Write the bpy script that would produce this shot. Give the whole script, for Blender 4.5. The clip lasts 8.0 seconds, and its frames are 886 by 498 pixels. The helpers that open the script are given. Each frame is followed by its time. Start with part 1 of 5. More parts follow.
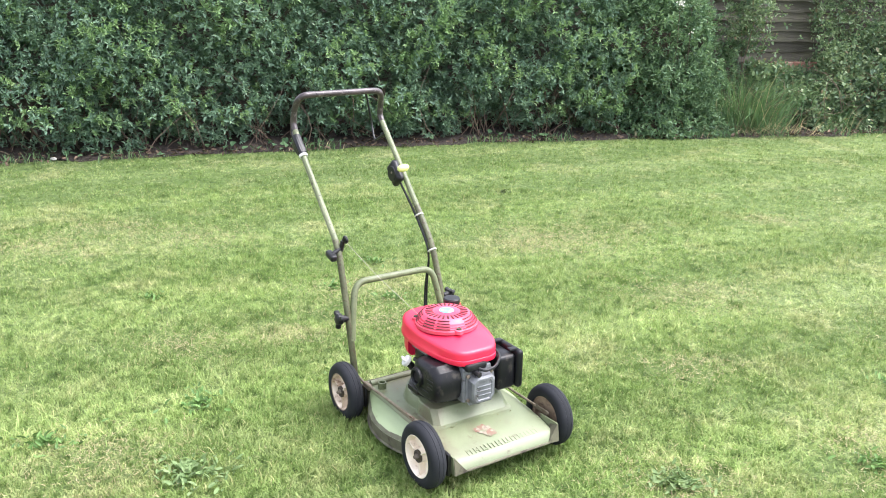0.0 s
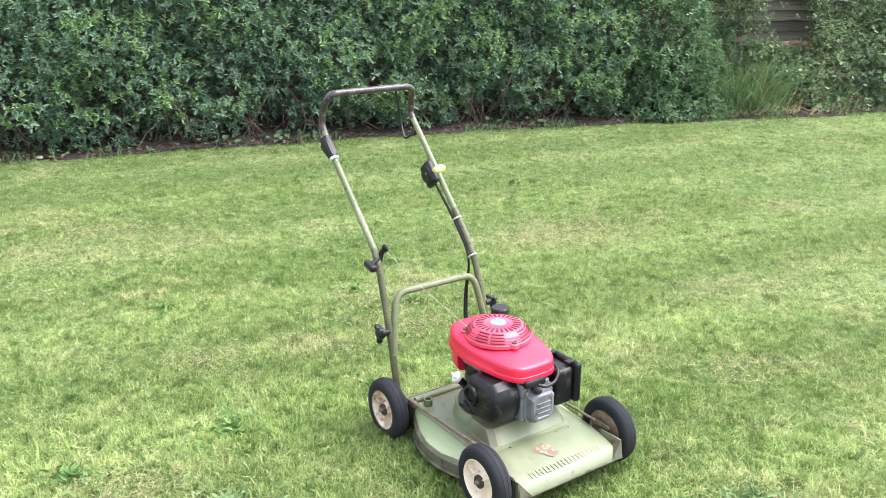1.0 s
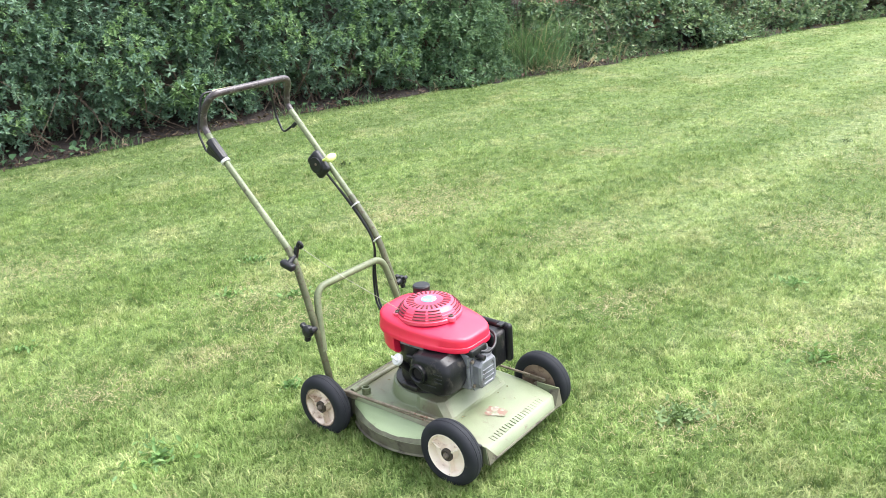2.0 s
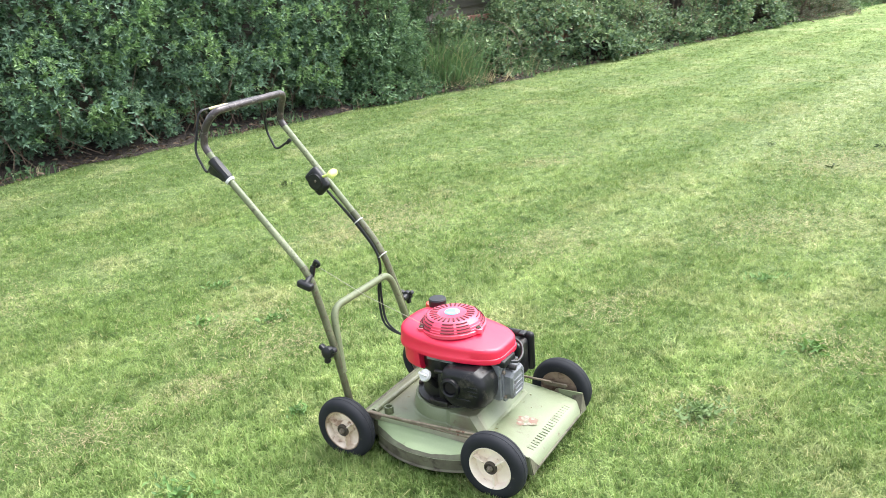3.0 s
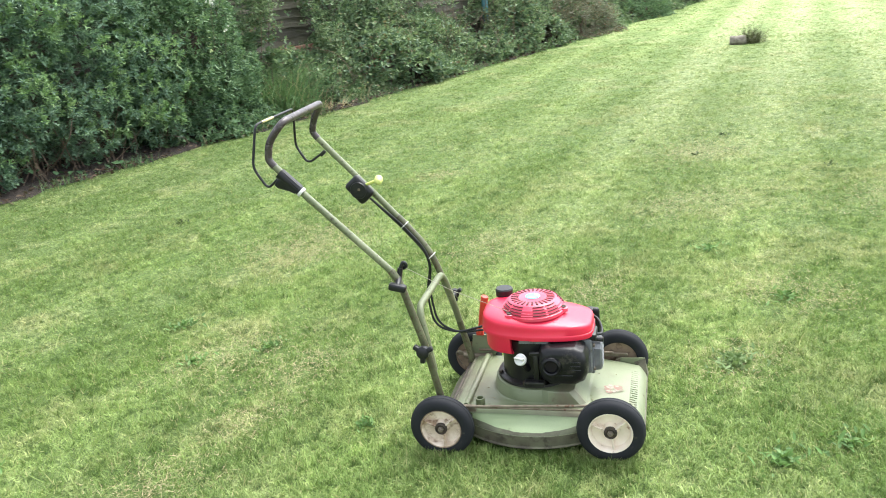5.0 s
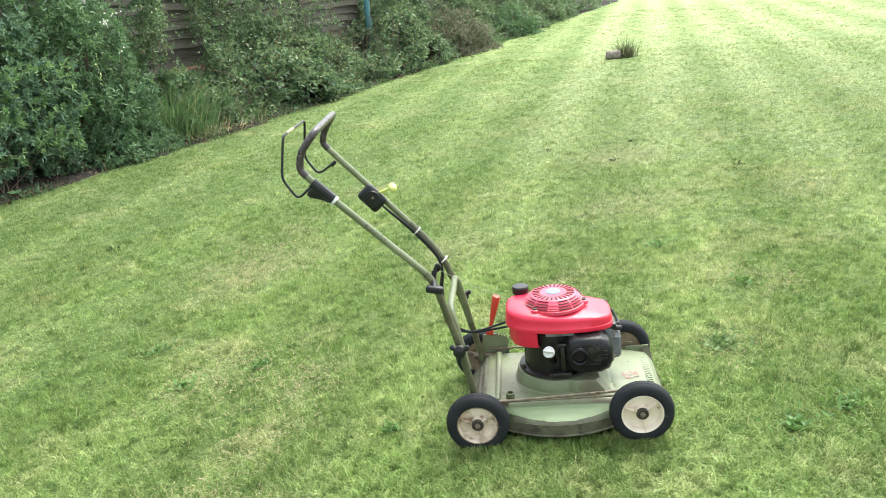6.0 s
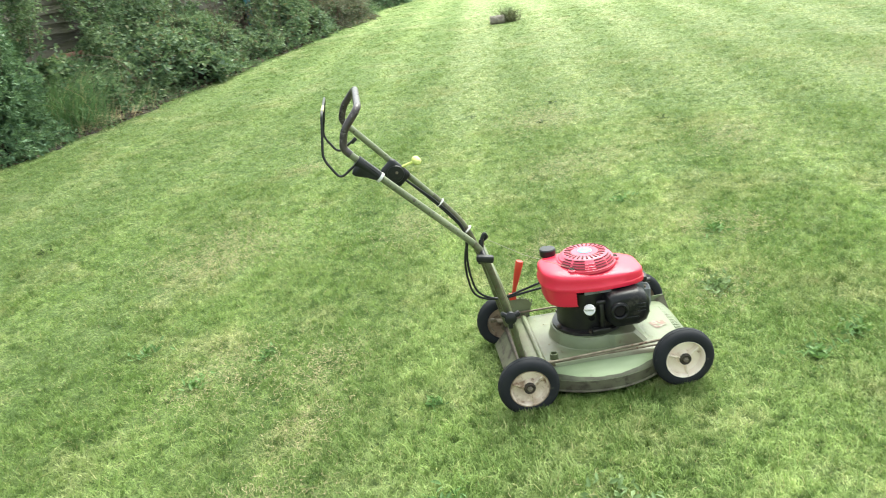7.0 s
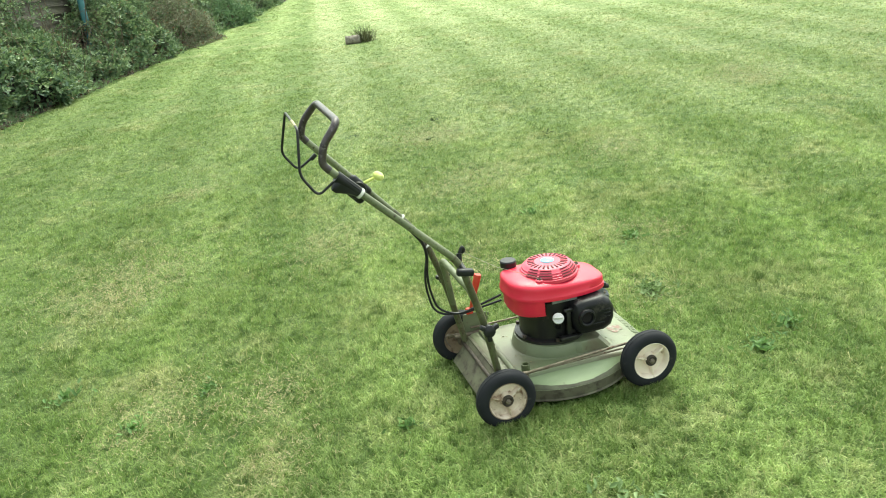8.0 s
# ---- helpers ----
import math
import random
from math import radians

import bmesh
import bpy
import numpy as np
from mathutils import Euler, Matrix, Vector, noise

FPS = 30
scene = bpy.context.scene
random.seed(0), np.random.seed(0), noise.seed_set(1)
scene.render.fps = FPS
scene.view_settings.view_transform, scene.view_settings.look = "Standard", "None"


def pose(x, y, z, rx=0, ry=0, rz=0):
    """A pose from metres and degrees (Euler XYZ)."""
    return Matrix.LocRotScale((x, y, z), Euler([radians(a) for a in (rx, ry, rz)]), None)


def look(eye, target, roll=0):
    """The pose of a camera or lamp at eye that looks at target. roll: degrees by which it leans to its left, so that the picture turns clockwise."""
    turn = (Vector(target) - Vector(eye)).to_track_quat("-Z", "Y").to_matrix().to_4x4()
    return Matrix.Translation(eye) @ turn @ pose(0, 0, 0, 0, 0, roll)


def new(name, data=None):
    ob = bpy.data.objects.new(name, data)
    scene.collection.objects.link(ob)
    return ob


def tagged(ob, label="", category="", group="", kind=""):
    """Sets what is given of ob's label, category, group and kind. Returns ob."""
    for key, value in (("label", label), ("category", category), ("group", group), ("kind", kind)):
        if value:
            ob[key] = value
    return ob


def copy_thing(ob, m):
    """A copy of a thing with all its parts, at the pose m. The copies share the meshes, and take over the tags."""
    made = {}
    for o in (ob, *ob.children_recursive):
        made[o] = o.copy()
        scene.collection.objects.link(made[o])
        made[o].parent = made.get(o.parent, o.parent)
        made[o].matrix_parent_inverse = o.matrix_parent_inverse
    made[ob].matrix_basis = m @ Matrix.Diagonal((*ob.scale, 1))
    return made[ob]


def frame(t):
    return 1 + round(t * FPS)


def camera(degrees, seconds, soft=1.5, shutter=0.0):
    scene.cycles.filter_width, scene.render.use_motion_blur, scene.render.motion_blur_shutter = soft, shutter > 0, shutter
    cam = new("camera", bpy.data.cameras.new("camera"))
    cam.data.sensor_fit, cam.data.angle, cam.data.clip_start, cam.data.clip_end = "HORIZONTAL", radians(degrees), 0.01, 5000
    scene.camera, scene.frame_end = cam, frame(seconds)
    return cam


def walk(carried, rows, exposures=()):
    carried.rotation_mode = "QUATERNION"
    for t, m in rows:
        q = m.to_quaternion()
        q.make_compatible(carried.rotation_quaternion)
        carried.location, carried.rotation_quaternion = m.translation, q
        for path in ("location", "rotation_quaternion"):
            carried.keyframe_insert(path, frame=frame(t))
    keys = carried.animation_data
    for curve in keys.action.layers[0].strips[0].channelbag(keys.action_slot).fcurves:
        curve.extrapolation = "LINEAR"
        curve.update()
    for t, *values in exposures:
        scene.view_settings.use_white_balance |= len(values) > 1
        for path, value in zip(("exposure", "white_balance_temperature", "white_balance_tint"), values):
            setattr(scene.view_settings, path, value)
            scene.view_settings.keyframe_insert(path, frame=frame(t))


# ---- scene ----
cam = camera(55.9, 8.0, soft=0.92, shutter=0.25)
PATH = [
    (0, (0.144, 0.198, 1.329), (0.035, 2.106, 0.741), 0.9),
    (0.5, (0.058, 0.295, 1.324), (-0.06, 2.198, 0.719), 0.6),
    (1, (-0.072, 0.367, 1.348), (-0.126, 2.265, 0.722), -0.0),
    (1.5, (-0.248, 0.393, 1.338), (-0.023, 2.268, 0.679), -2.3),
    (1.7, (-0.334, 0.376, 1.363), (0.0, 2.225, 0.679), -3.1),
    (2.8, (-0.725, 0.51, 1.386), (-0.093, 2.282, 0.708), -4.3),
    (3, (-0.793, 0.533, 1.373), (-0.098, 2.285, 0.705), -4.1),
    (3.5, (-1.03, 0.581, 1.354), (-0.164, 2.259, 0.696), -3.6),
    (4, (-1.254, 0.625, 1.358), (-0.259, 2.246, 0.739), -4.9),
    (4.5, (-1.423, 0.786, 1.346), (-0.379, 2.376, 0.728), -5.8),
    (5, (-1.584, 0.897, 1.351), (-0.419, 2.394, 0.717), -5.7),
    (5.2, (-1.674, 0.934, 1.352), (-0.432, 2.367, 0.717), -5.7),
    (6.3, (-2.06, 1.3, 1.384), (-0.626, 2.544, 0.755), -6.5),
    (6.5, (-2.107, 1.392, 1.397), (-0.658, 2.608, 0.747), -7.5),
    (7, (-2.269, 1.592, 1.417), (-0.704, 2.61, 0.701), -7.7),
    (7.5, (-2.389, 1.749, 1.444), (-0.704, 2.538, 0.711), -5.9),
    (8, (-2.397, 1.969, 1.429), (-0.654, 2.643, 0.715), -6.2),
]
walk(cam, [(t, look(eye, target, roll)) for t, eye, target, roll in PATH], [(0, 2.06, 6250, 15), (1.5, 2.04, 6250, 13), (3.5, 1.95, 6320, 9.5), (4, 1.84, 6350, 8.7), (4.5, 1.89, 6375, 7.9), (5, 1.9, 6400, 7), (6.5, 1.8, 6550, 1), (7, 1.83, 6600, -1), (7.5, 1.71, 6700, -5), (8, 1.58, 6850, -7)])

# ---- world, sun ----
world = bpy.data.worlds.new("overcast_sky")
scene.world = world
world.use_nodes = True
wn, wl = world.node_tree.nodes, world.node_tree.links
sky = wn.new("ShaderNodeTexSky")
sky.sky_type, sky.sun_disc = "NISHITA", False
sky.sun_elevation, sky.sun_rotation = radians(60), radians(88)
sky.air_density, sky.dust_density, sky.ozone_density = 1.0, 4.0, 1.0
cloud = wn.new("ShaderNodeHueSaturation")
cloud.inputs["Saturation"].default_value = 0.3
wl.new(sky.outputs[0], cloud.inputs["Color"])
wl.new(cloud.outputs[0], wn["Background"].inputs[0])
wn["Background"].inputs[1].default_value = 0.152
sun_data = bpy.data.lights.new("sun", "SUN")
sun_data.energy, sun_data.angle, sun_data.color = 0.75, radians(45), (1.0, 0.97, 0.92)
sun = new("sun", sun_data)
sun.matrix_world = look((20 * math.sin(radians(88)), 20 * math.cos(radians(88)), 34.6), (0, 0, 0))


# ---- materials ----
def nodes_of(name):
    m = bpy.data.materials.new(name)
    m.use_nodes = True
    nt = m.node_tree
    return m, nt.nodes, nt.links, nt.nodes["Principled BSDF"]


def ramp(n, l, fac, stops):
    r = n.new("ShaderNodeValToRGB")
    el = r.color_ramp.elements
    while len(el) < len(stops):
        el.new(0.5)
    for e, (p, c) in zip(el, stops):
        e.position, e.color = p, (*c, 1)
    l.new(fac, r.inputs[0])
    return r.outputs[0]


def noise_tex(n, l, vec, scale, detail=4.0, rough=0.55, distort=0.0):
    t = n.new("ShaderNodeTexNoise")
    t.inputs["Scale"].default_value, t.inputs["Detail"].default_value = scale, detail
    t.inputs["Roughness"].default_value, t.inputs["Distortion"].default_value = rough, distort
    if vec is not None:
        l.new(vec, t.inputs["Vector"])
    return t.outputs["Fac"]


def mixc(n, l, fac, a, b, mode="MIX"):
    m = n.new("ShaderNodeMix")
    m.data_type, m.blend_type = "RGBA", mode
    for sock, v in ((m.inputs[0], fac), (m.inputs[6], a), (m.inputs[7], b)):
        if isinstance(v, (int, float)):
            sock.default_value = v
        elif isinstance(v, tuple):
            sock.default_value = (*v, 1)
        else:
            l.new(v, sock)
    return m.outputs[2]


def calc(n, l, op, a, b=0.0, c=0.0, clamp=False):
    m = n.new("ShaderNodeMath")
    m.operation, m.use_clamp = op, clamp
    for sock, v in zip(m.inputs, (a, b, c)):
        if isinstance(v, (int, float)):
            sock.default_value = v
        else:
            l.new(v, sock)
    return m.outputs[0]


def bump(n, l, bsdf, height, strength, dist):
    b = n.new("ShaderNodeBump")
    b.inputs["Strength"].default_value, b.inputs["Distance"].default_value = strength, dist
    l.new(height, b.inputs["Height"])
    l.new(b.outputs[0], bsdf.inputs["Normal"])


def surface(name, base, alt, scale, rough, metal=0.0, wear=None, wear_scale=30.0, wear_at=(0.58, 0.66), strength=0.15,
            fine=400.0, rough_to=None, coat=0.0, spec=0.5, stain=None, stain_scale=6.0, stain_at=(0.5, 0.7)):
    """A painted, plastic or metal surface: a base that drifts to a second colour, worn spots of a third, fine grain."""
    m, n, l, b = nodes_of(name)
    co = n.new("ShaderNodeTexCoord").outputs["Object"]
    big = noise_tex(n, l, co, scale, 5)
    col = mixc(n, l, ramp(n, l, big, [(0.35, (0, 0, 0)), (0.68, (1, 1, 1))]), base, alt)
    if stain:
        st = noise_tex(n, l, co, stain_scale, 7, 0.6, 0.4)
        col = mixc(n, l, ramp(n, l, st, [(stain_at[0], (0, 0, 0)), (stain_at[1], (0.85, 0.85, 0.85))]), col, stain)
    grain = noise_tex(n, l, co, fine, 3)
    col = mixc(n, l, 0.25, col, mixc(n, l, grain, (0.25, 0.25, 0.25), (0.85, 0.85, 0.85)), "OVERLAY")
    height = grain
    r_in = calc(n, l, "MULTIPLY_ADD", big, (rough_to or rough + 0.15) - rough, rough)
    if wear:
        w = noise_tex(n, l, co, wear_scale, 8, 0.65)
        mask = ramp(n, l, w, [(wear_at[0], (0, 0, 0)), (wear_at[1], (1, 1, 1))])
        col = mixc(n, l, mask, col, wear)
        height = calc(n, l, "MULTIPLY_ADD", mask, -1.5, grain)
    l.new(col, b.inputs["Base Color"])
    l.new(r_in, b.inputs["Roughness"])
    b.inputs["Metallic"].default_value = metal
    b.inputs["Coat Weight"].default_value = coat
    b.inputs["Specular IOR Level"].default_value = spec
    bump(n, l, b, height, strength, 0.001)
    return m


def lawn_colour(n, l):
    """Colour of the turf by place: green, yellow-green and straw patches, mowing bands along the hedge, painted-in
    shade.
    """
    pos = n.new("ShaderNodeNewGeometry").outputs["Position"]
    sep = n.new("ShaderNodeSeparateXYZ")
    l.new(pos, sep.inputs[0])
    flat = n.new("ShaderNodeCombineXYZ")
    l.new(sep.outputs[0], flat.inputs[0])
    l.new(sep.outputs[1], flat.inputs[1])
    p = flat.outputs[0]
    big = noise_tex(n, l, p, 0.8, 4, 0.6)
    mid = noise_tex(n, l, p, 4.6, 6, 0.65)
    tiny = noise_tex(n, l, p, 26, 4, 0.6)
    col = ramp(n, l, mid, [(0.28, (0.138, 0.212, 0.06)), (0.5, (0.192, 0.265, 0.085)), (0.72, (0.27, 0.322, 0.135))])
    col = mixc(n, l, ramp(n, l, big, [(0.38, (0, 0, 0)), (0.66, (0.45, 0.45, 0.45))]), col, (0.28, 0.33, 0.15))
    across = calc(n, l, "ADD", calc(n, l, "MULTIPLY", sep.outputs[0], -0.46), calc(n, l, "MULTIPLY", sep.outputs[1], 0.887))
    ahead = calc(n, l, "ADD", calc(n, l, "MULTIPLY", sep.outputs[0], 0.266), calc(n, l, "MULTIPLY", sep.outputs[1], 0.138))
    wob = calc(n, l, "MULTIPLY_ADD", big, 0.16, across)
    band = calc(n, l, "MULTIPLY_ADD", calc(n, l, "COSINE", calc(n, l, "MULTIPLY_ADD", wob, 6.58, -18.6)), 0.5, 0.5)
    # paler open lawn, darker swaths towards the hedge with its soft shade painted in
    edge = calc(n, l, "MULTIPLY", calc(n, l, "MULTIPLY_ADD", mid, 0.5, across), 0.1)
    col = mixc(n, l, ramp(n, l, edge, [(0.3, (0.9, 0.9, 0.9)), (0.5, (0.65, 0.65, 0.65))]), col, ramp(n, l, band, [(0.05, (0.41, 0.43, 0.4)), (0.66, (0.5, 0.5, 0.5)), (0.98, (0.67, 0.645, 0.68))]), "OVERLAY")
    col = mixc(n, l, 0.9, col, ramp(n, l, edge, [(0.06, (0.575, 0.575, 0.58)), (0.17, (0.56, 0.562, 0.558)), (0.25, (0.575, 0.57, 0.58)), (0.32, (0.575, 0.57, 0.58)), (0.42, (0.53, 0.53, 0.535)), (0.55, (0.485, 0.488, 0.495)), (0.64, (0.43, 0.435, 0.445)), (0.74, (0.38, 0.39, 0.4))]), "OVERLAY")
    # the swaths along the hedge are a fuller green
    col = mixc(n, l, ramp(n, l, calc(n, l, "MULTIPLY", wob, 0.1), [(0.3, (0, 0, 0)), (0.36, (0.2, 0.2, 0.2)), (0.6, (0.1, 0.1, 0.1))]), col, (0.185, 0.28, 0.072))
    # greener, darker turf where the mower stands, partly its soft contact shade as colour
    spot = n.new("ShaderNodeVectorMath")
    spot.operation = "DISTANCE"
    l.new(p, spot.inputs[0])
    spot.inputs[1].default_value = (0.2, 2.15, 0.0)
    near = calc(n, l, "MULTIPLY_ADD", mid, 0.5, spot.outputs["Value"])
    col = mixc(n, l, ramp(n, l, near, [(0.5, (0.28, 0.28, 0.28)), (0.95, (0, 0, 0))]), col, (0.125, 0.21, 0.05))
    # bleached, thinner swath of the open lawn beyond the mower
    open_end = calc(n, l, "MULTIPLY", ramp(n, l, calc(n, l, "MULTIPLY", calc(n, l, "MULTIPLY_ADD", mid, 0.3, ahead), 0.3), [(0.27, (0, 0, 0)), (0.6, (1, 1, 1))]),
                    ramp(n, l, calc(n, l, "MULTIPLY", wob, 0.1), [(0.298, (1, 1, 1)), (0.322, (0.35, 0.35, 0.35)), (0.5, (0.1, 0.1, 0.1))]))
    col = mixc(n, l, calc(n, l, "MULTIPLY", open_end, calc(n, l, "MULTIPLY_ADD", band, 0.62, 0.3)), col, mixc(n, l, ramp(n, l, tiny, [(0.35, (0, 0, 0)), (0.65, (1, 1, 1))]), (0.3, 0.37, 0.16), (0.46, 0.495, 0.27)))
    lane = n.new("ShaderNodeCombineXYZ")
    l.new(ahead, lane.inputs[0])
    l.new(across, lane.inputs[1])
    streak = noise_tex(n, l, lane.outputs[0], 3.6, 4, 0.6, 0.3)
    col = mixc(n, l, 0.55, col, ramp(n, l, streak, [(0.34, (0.43, 0.445, 0.43)), (0.5, (0.5, 0.5, 0.5)), (0.66, (0.65, 0.62, 0.64))]), "OVERLAY")
    straw = calc(n, l, "MULTIPLY_ADD", tiny, 0.35, mid)
    smask = ramp(n, l, calc(n, l, "MULTIPLY_ADD", noise_tex(n, l, p, 1.7, 3), 0.9, calc(n, l, "MULTIPLY", straw, 0.45)),
                 [(0.78, (0, 0, 0)), (0.98, (0.6, 0.6, 0.6))])
    col = mixc(n, l, smask, col, (0.45, 0.42, 0.23))
    tuft = ramp(n, l, noise_tex(n, l, p, 26, 5, 0.7, 0.5), [(0.3, (0.1, 0.13, 0.09)), (0.42, (0.365, 0.39, 0.345)), (0.54, (0.54, 0.54, 0.555)), (0.7, (0.73, 0.71, 0.75))])
    col = mixc(n, l, 0.95, col, tuft, "OVERLAY")
    clump = ramp(n, l, noise_tex(n, l, p, 12, 7, 0.68, 0.8), [(0.36, (0.13, 0.18, 0.11)), (0.45, (0.43, 0.45, 0.42)), (0.53, (0.535, 0.535, 0.545)), (0.68, (0.7, 0.68, 0.7))])
    col = mixc(n, l, 0.85, col, clump, "OVERLAY")
    return col, tiny, p


def make_turf():
    m, n, l, b = nodes_of("turf_soil")
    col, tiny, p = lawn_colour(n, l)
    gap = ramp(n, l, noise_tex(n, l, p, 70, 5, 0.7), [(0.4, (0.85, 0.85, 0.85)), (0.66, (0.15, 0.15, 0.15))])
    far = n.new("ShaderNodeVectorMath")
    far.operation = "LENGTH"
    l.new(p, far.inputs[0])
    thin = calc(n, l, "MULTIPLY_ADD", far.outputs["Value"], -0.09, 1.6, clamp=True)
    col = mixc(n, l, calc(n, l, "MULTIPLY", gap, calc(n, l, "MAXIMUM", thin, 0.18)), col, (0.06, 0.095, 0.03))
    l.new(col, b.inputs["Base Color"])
    b.inputs["Roughness"].default_value = 0.9
    b.inputs["Specular IOR Level"].default_value = 0.15
    bump(n, l, b, noise_tex(n, l, p, 120, 6, 0.7), 0.9, 0.02)
    return m


def leafy(name, colour_fn, rough=0.5, trans=0.3, spec=0.4):
    m, n, l, b = nodes_of(name)
    col = colour_fn(n, l)
    l.new(col, b.inputs["Base Color"])
    b.inputs["Roughness"].default_value = rough
    b.inputs["Specular IOR Level"].default_value = spec
    t = n.new("ShaderNodeBsdfTranslucent")
    l.new(mixc(n, l, 0.3, col, (0.3, 0.42, 0.08)), t.inputs[0])
    mx = n.new("ShaderNodeMixShader")
    mx.inputs[0].default_value = trans
    l.new(b.outputs[0], mx.inputs[1])
    l.new(t.outputs[0], mx.inputs[2])
    l.new(mx.outputs[0], n["Material Output"].inputs[0])
    return m


def blade_colour(n, l, vary=0.9):
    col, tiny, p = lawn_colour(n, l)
    rnd = n.new("ShaderNodeNewGeometry").outputs["Random Per Island"]
    tint = ramp(n, l, rnd, [(0.0, (0.36, 0.41, 0.33)), (0.35, (0.475, 0.49, 0.455)), (0.7, (0.57, 0.558, 0.55)), (0.97, (0.67, 0.635, 0.63))])
    col = mixc(n, l, vary, col, tint, "OVERLAY")
    dry = ramp(n, l, rnd, [(0.93, (0, 0, 0)), (0.94, (0.55, 0.55, 0.55))])
    return mixc(n, l, dry, col, (0.5, 0.44, 0.24))


def leaf_colour(dark, mid, light, patch=2.5, dead=None, dead_from=0.97):
    def fn(n, l):
        geo = n.new("ShaderNodeNewGeometry")
        rnd = geo.outputs["Random Per Island"]
        big = noise_tex(n, l, geo.outputs["Position"], patch, 4)
        mix = calc(n, l, "ADD", calc(n, l, "MULTIPLY", rnd, 0.45), calc(n, l, "MULTIPLY", big, 0.55))
        col = ramp(n, l, mix, [(0.25, dark), (0.5, mid), (0.78, light)])
        if dead:
            r2 = n.new("ShaderNodeTexWhiteNoise")
            r2.noise_dimensions = "1D"
            l.new(rnd, r2.inputs["W"])
            col = mixc(n, l, ramp(n, l, r2.outputs[0], [(dead_from, (0, 0, 0)), (dead_from + 0.01, (1, 1, 1))]), col, dead)
        return col
    return fn


def earth(name, a, b2, c, scale):
    m, n, l, b = nodes_of(name)
    pos = n.new("ShaderNodeNewGeometry").outputs["Position"]
    f = noise_tex(n, l, pos, scale, 8, 0.7)
    l.new(ramp(n, l, f, [(0.3, a), (0.52, b2), (0.7, c)]), b.inputs["Base Color"])
    b.inputs["Roughness"].default_value = 0.95
    bump(n, l, b, f, 1.0, 0.03)
    return m


def timber(name, a, b2, stain):
    m, n, l, b = nodes_of(name)
    co = n.new("ShaderNodeTexCoord").outputs["Object"]
    mp = n.new("ShaderNodeMapping")
    mp.inputs["Scale"].default_value = (1.2, 14, 14)
    l.new(co, mp.inputs[0])
    info = n.new("ShaderNodeObjectInfo")
    l.new(info.outputs["Location"], mp.inputs["Location"])
    grain = noise_tex(n, l, mp.outputs[0], 2.0, 7, 0.65, 0.6)
    col = mixc(n, l, grain, a, b2)
    col = mixc(n, l, ramp(n, l, noise_tex(n, l, co, 4, 5), [(0.4, (0, 0, 0)), (0.6, (0.9, 0.9, 0.9))]), col, stain)
    tone = ramp(n, l, info.outputs["Random"], [(0.0, (0.3, 0.3, 0.3)), (1.0, (0.66, 0.65, 0.62))])
    col = mixc(n, l, 0.7, col, tone, "OVERLAY")
    l.new(col, b.inputs["Base Color"])
    b.inputs["Roughness"].default_value = 0.85
    bump(n, l, b, grain, 1.0, 0.012)
    return m


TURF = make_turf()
BLADE = leafy("grass_blade", lambda n, l: blade_colour(n, l, 0.95), 0.6, 0.3, 0.2)
FAR_BLADE = leafy("distant_grass_blade", lambda n, l: blade_colour(n, l, 0.75), 0.6, 0.3, 0.2)
LAUREL = leafy("hedge_leaf", leaf_colour((0.08, 0.14, 0.106), (0.135, 0.235, 0.16), (0.235, 0.35, 0.225), 4.5), 0.5, 0.3, 0.5)
SHOOT = leafy("young_leaf", leaf_colour((0.14, 0.25, 0.11), (0.21, 0.34, 0.15), (0.31, 0.43, 0.21), 5.0), 0.55, 0.25, 0.35)
CREEPER = leafy("creeper_leaf", leaf_colour((0.03, 0.07, 0.035), (0.065, 0.13, 0.06), (0.11, 0.19, 0.085), 5.0), 0.5, 0.1, 0.3)
PETAL = leafy("white_petal", leaf_colour((0.6, 0.6, 0.55), (0.72, 0.72, 0.68), (0.8, 0.8, 0.76), 9.0), 0.6, 0.2, 0.3)
WITHERED = leafy("withered_leaf", leaf_colour((0.1, 0.1, 0.075), (0.19, 0.19, 0.145), (0.33, 0.32, 0.25), 3.0, (0.34, 0.13, 0.07), 0.965), 0.6, 0.2, 0.3)
BUSH = leafy("bush_leaf", leaf_colour((0.065, 0.125, 0.078), (0.125, 0.222, 0.122), (0.225, 0.335, 0.175), 3.0), 0.55, 0.25, 0.35)
BRAMBLE = leafy("bramble_leaf", leaf_colour((0.062, 0.115, 0.075), (0.145, 0.225, 0.125), (0.32, 0.4, 0.22), 2.0, (0.24, 0.19, 0.12), 0.955), 0.55, 0.25, 0.35)
TALL = leafy("long_grass", leaf_colour((0.06, 0.13, 0.06), (0.105, 0.2, 0.088), (0.17, 0.27, 0.12), 2.0, (0.42, 0.36, 0.22), 0.92), 0.6, 0.25, 0.25)
CLIPPING = leafy("dry_clipping", leaf_colour((0.2, 0.17, 0.09), (0.28, 0.24, 0.14), (0.38, 0.33, 0.2), 30.0), 0.8, 0.1, 0.2)
WEED = leafy("weed_leaf", leaf_colour((0.075, 0.15, 0.045), (0.115, 0.225, 0.06), (0.17, 0.3, 0.085), 4.0), 0.5, 0.2, 0.35)
STRAW = leafy("straw_blade", leaf_colour((0.36, 0.28, 0.16), (0.45, 0.37, 0.22), (0.54, 0.46, 0.29), 6.0), 0.6, 0.2, 0.2)
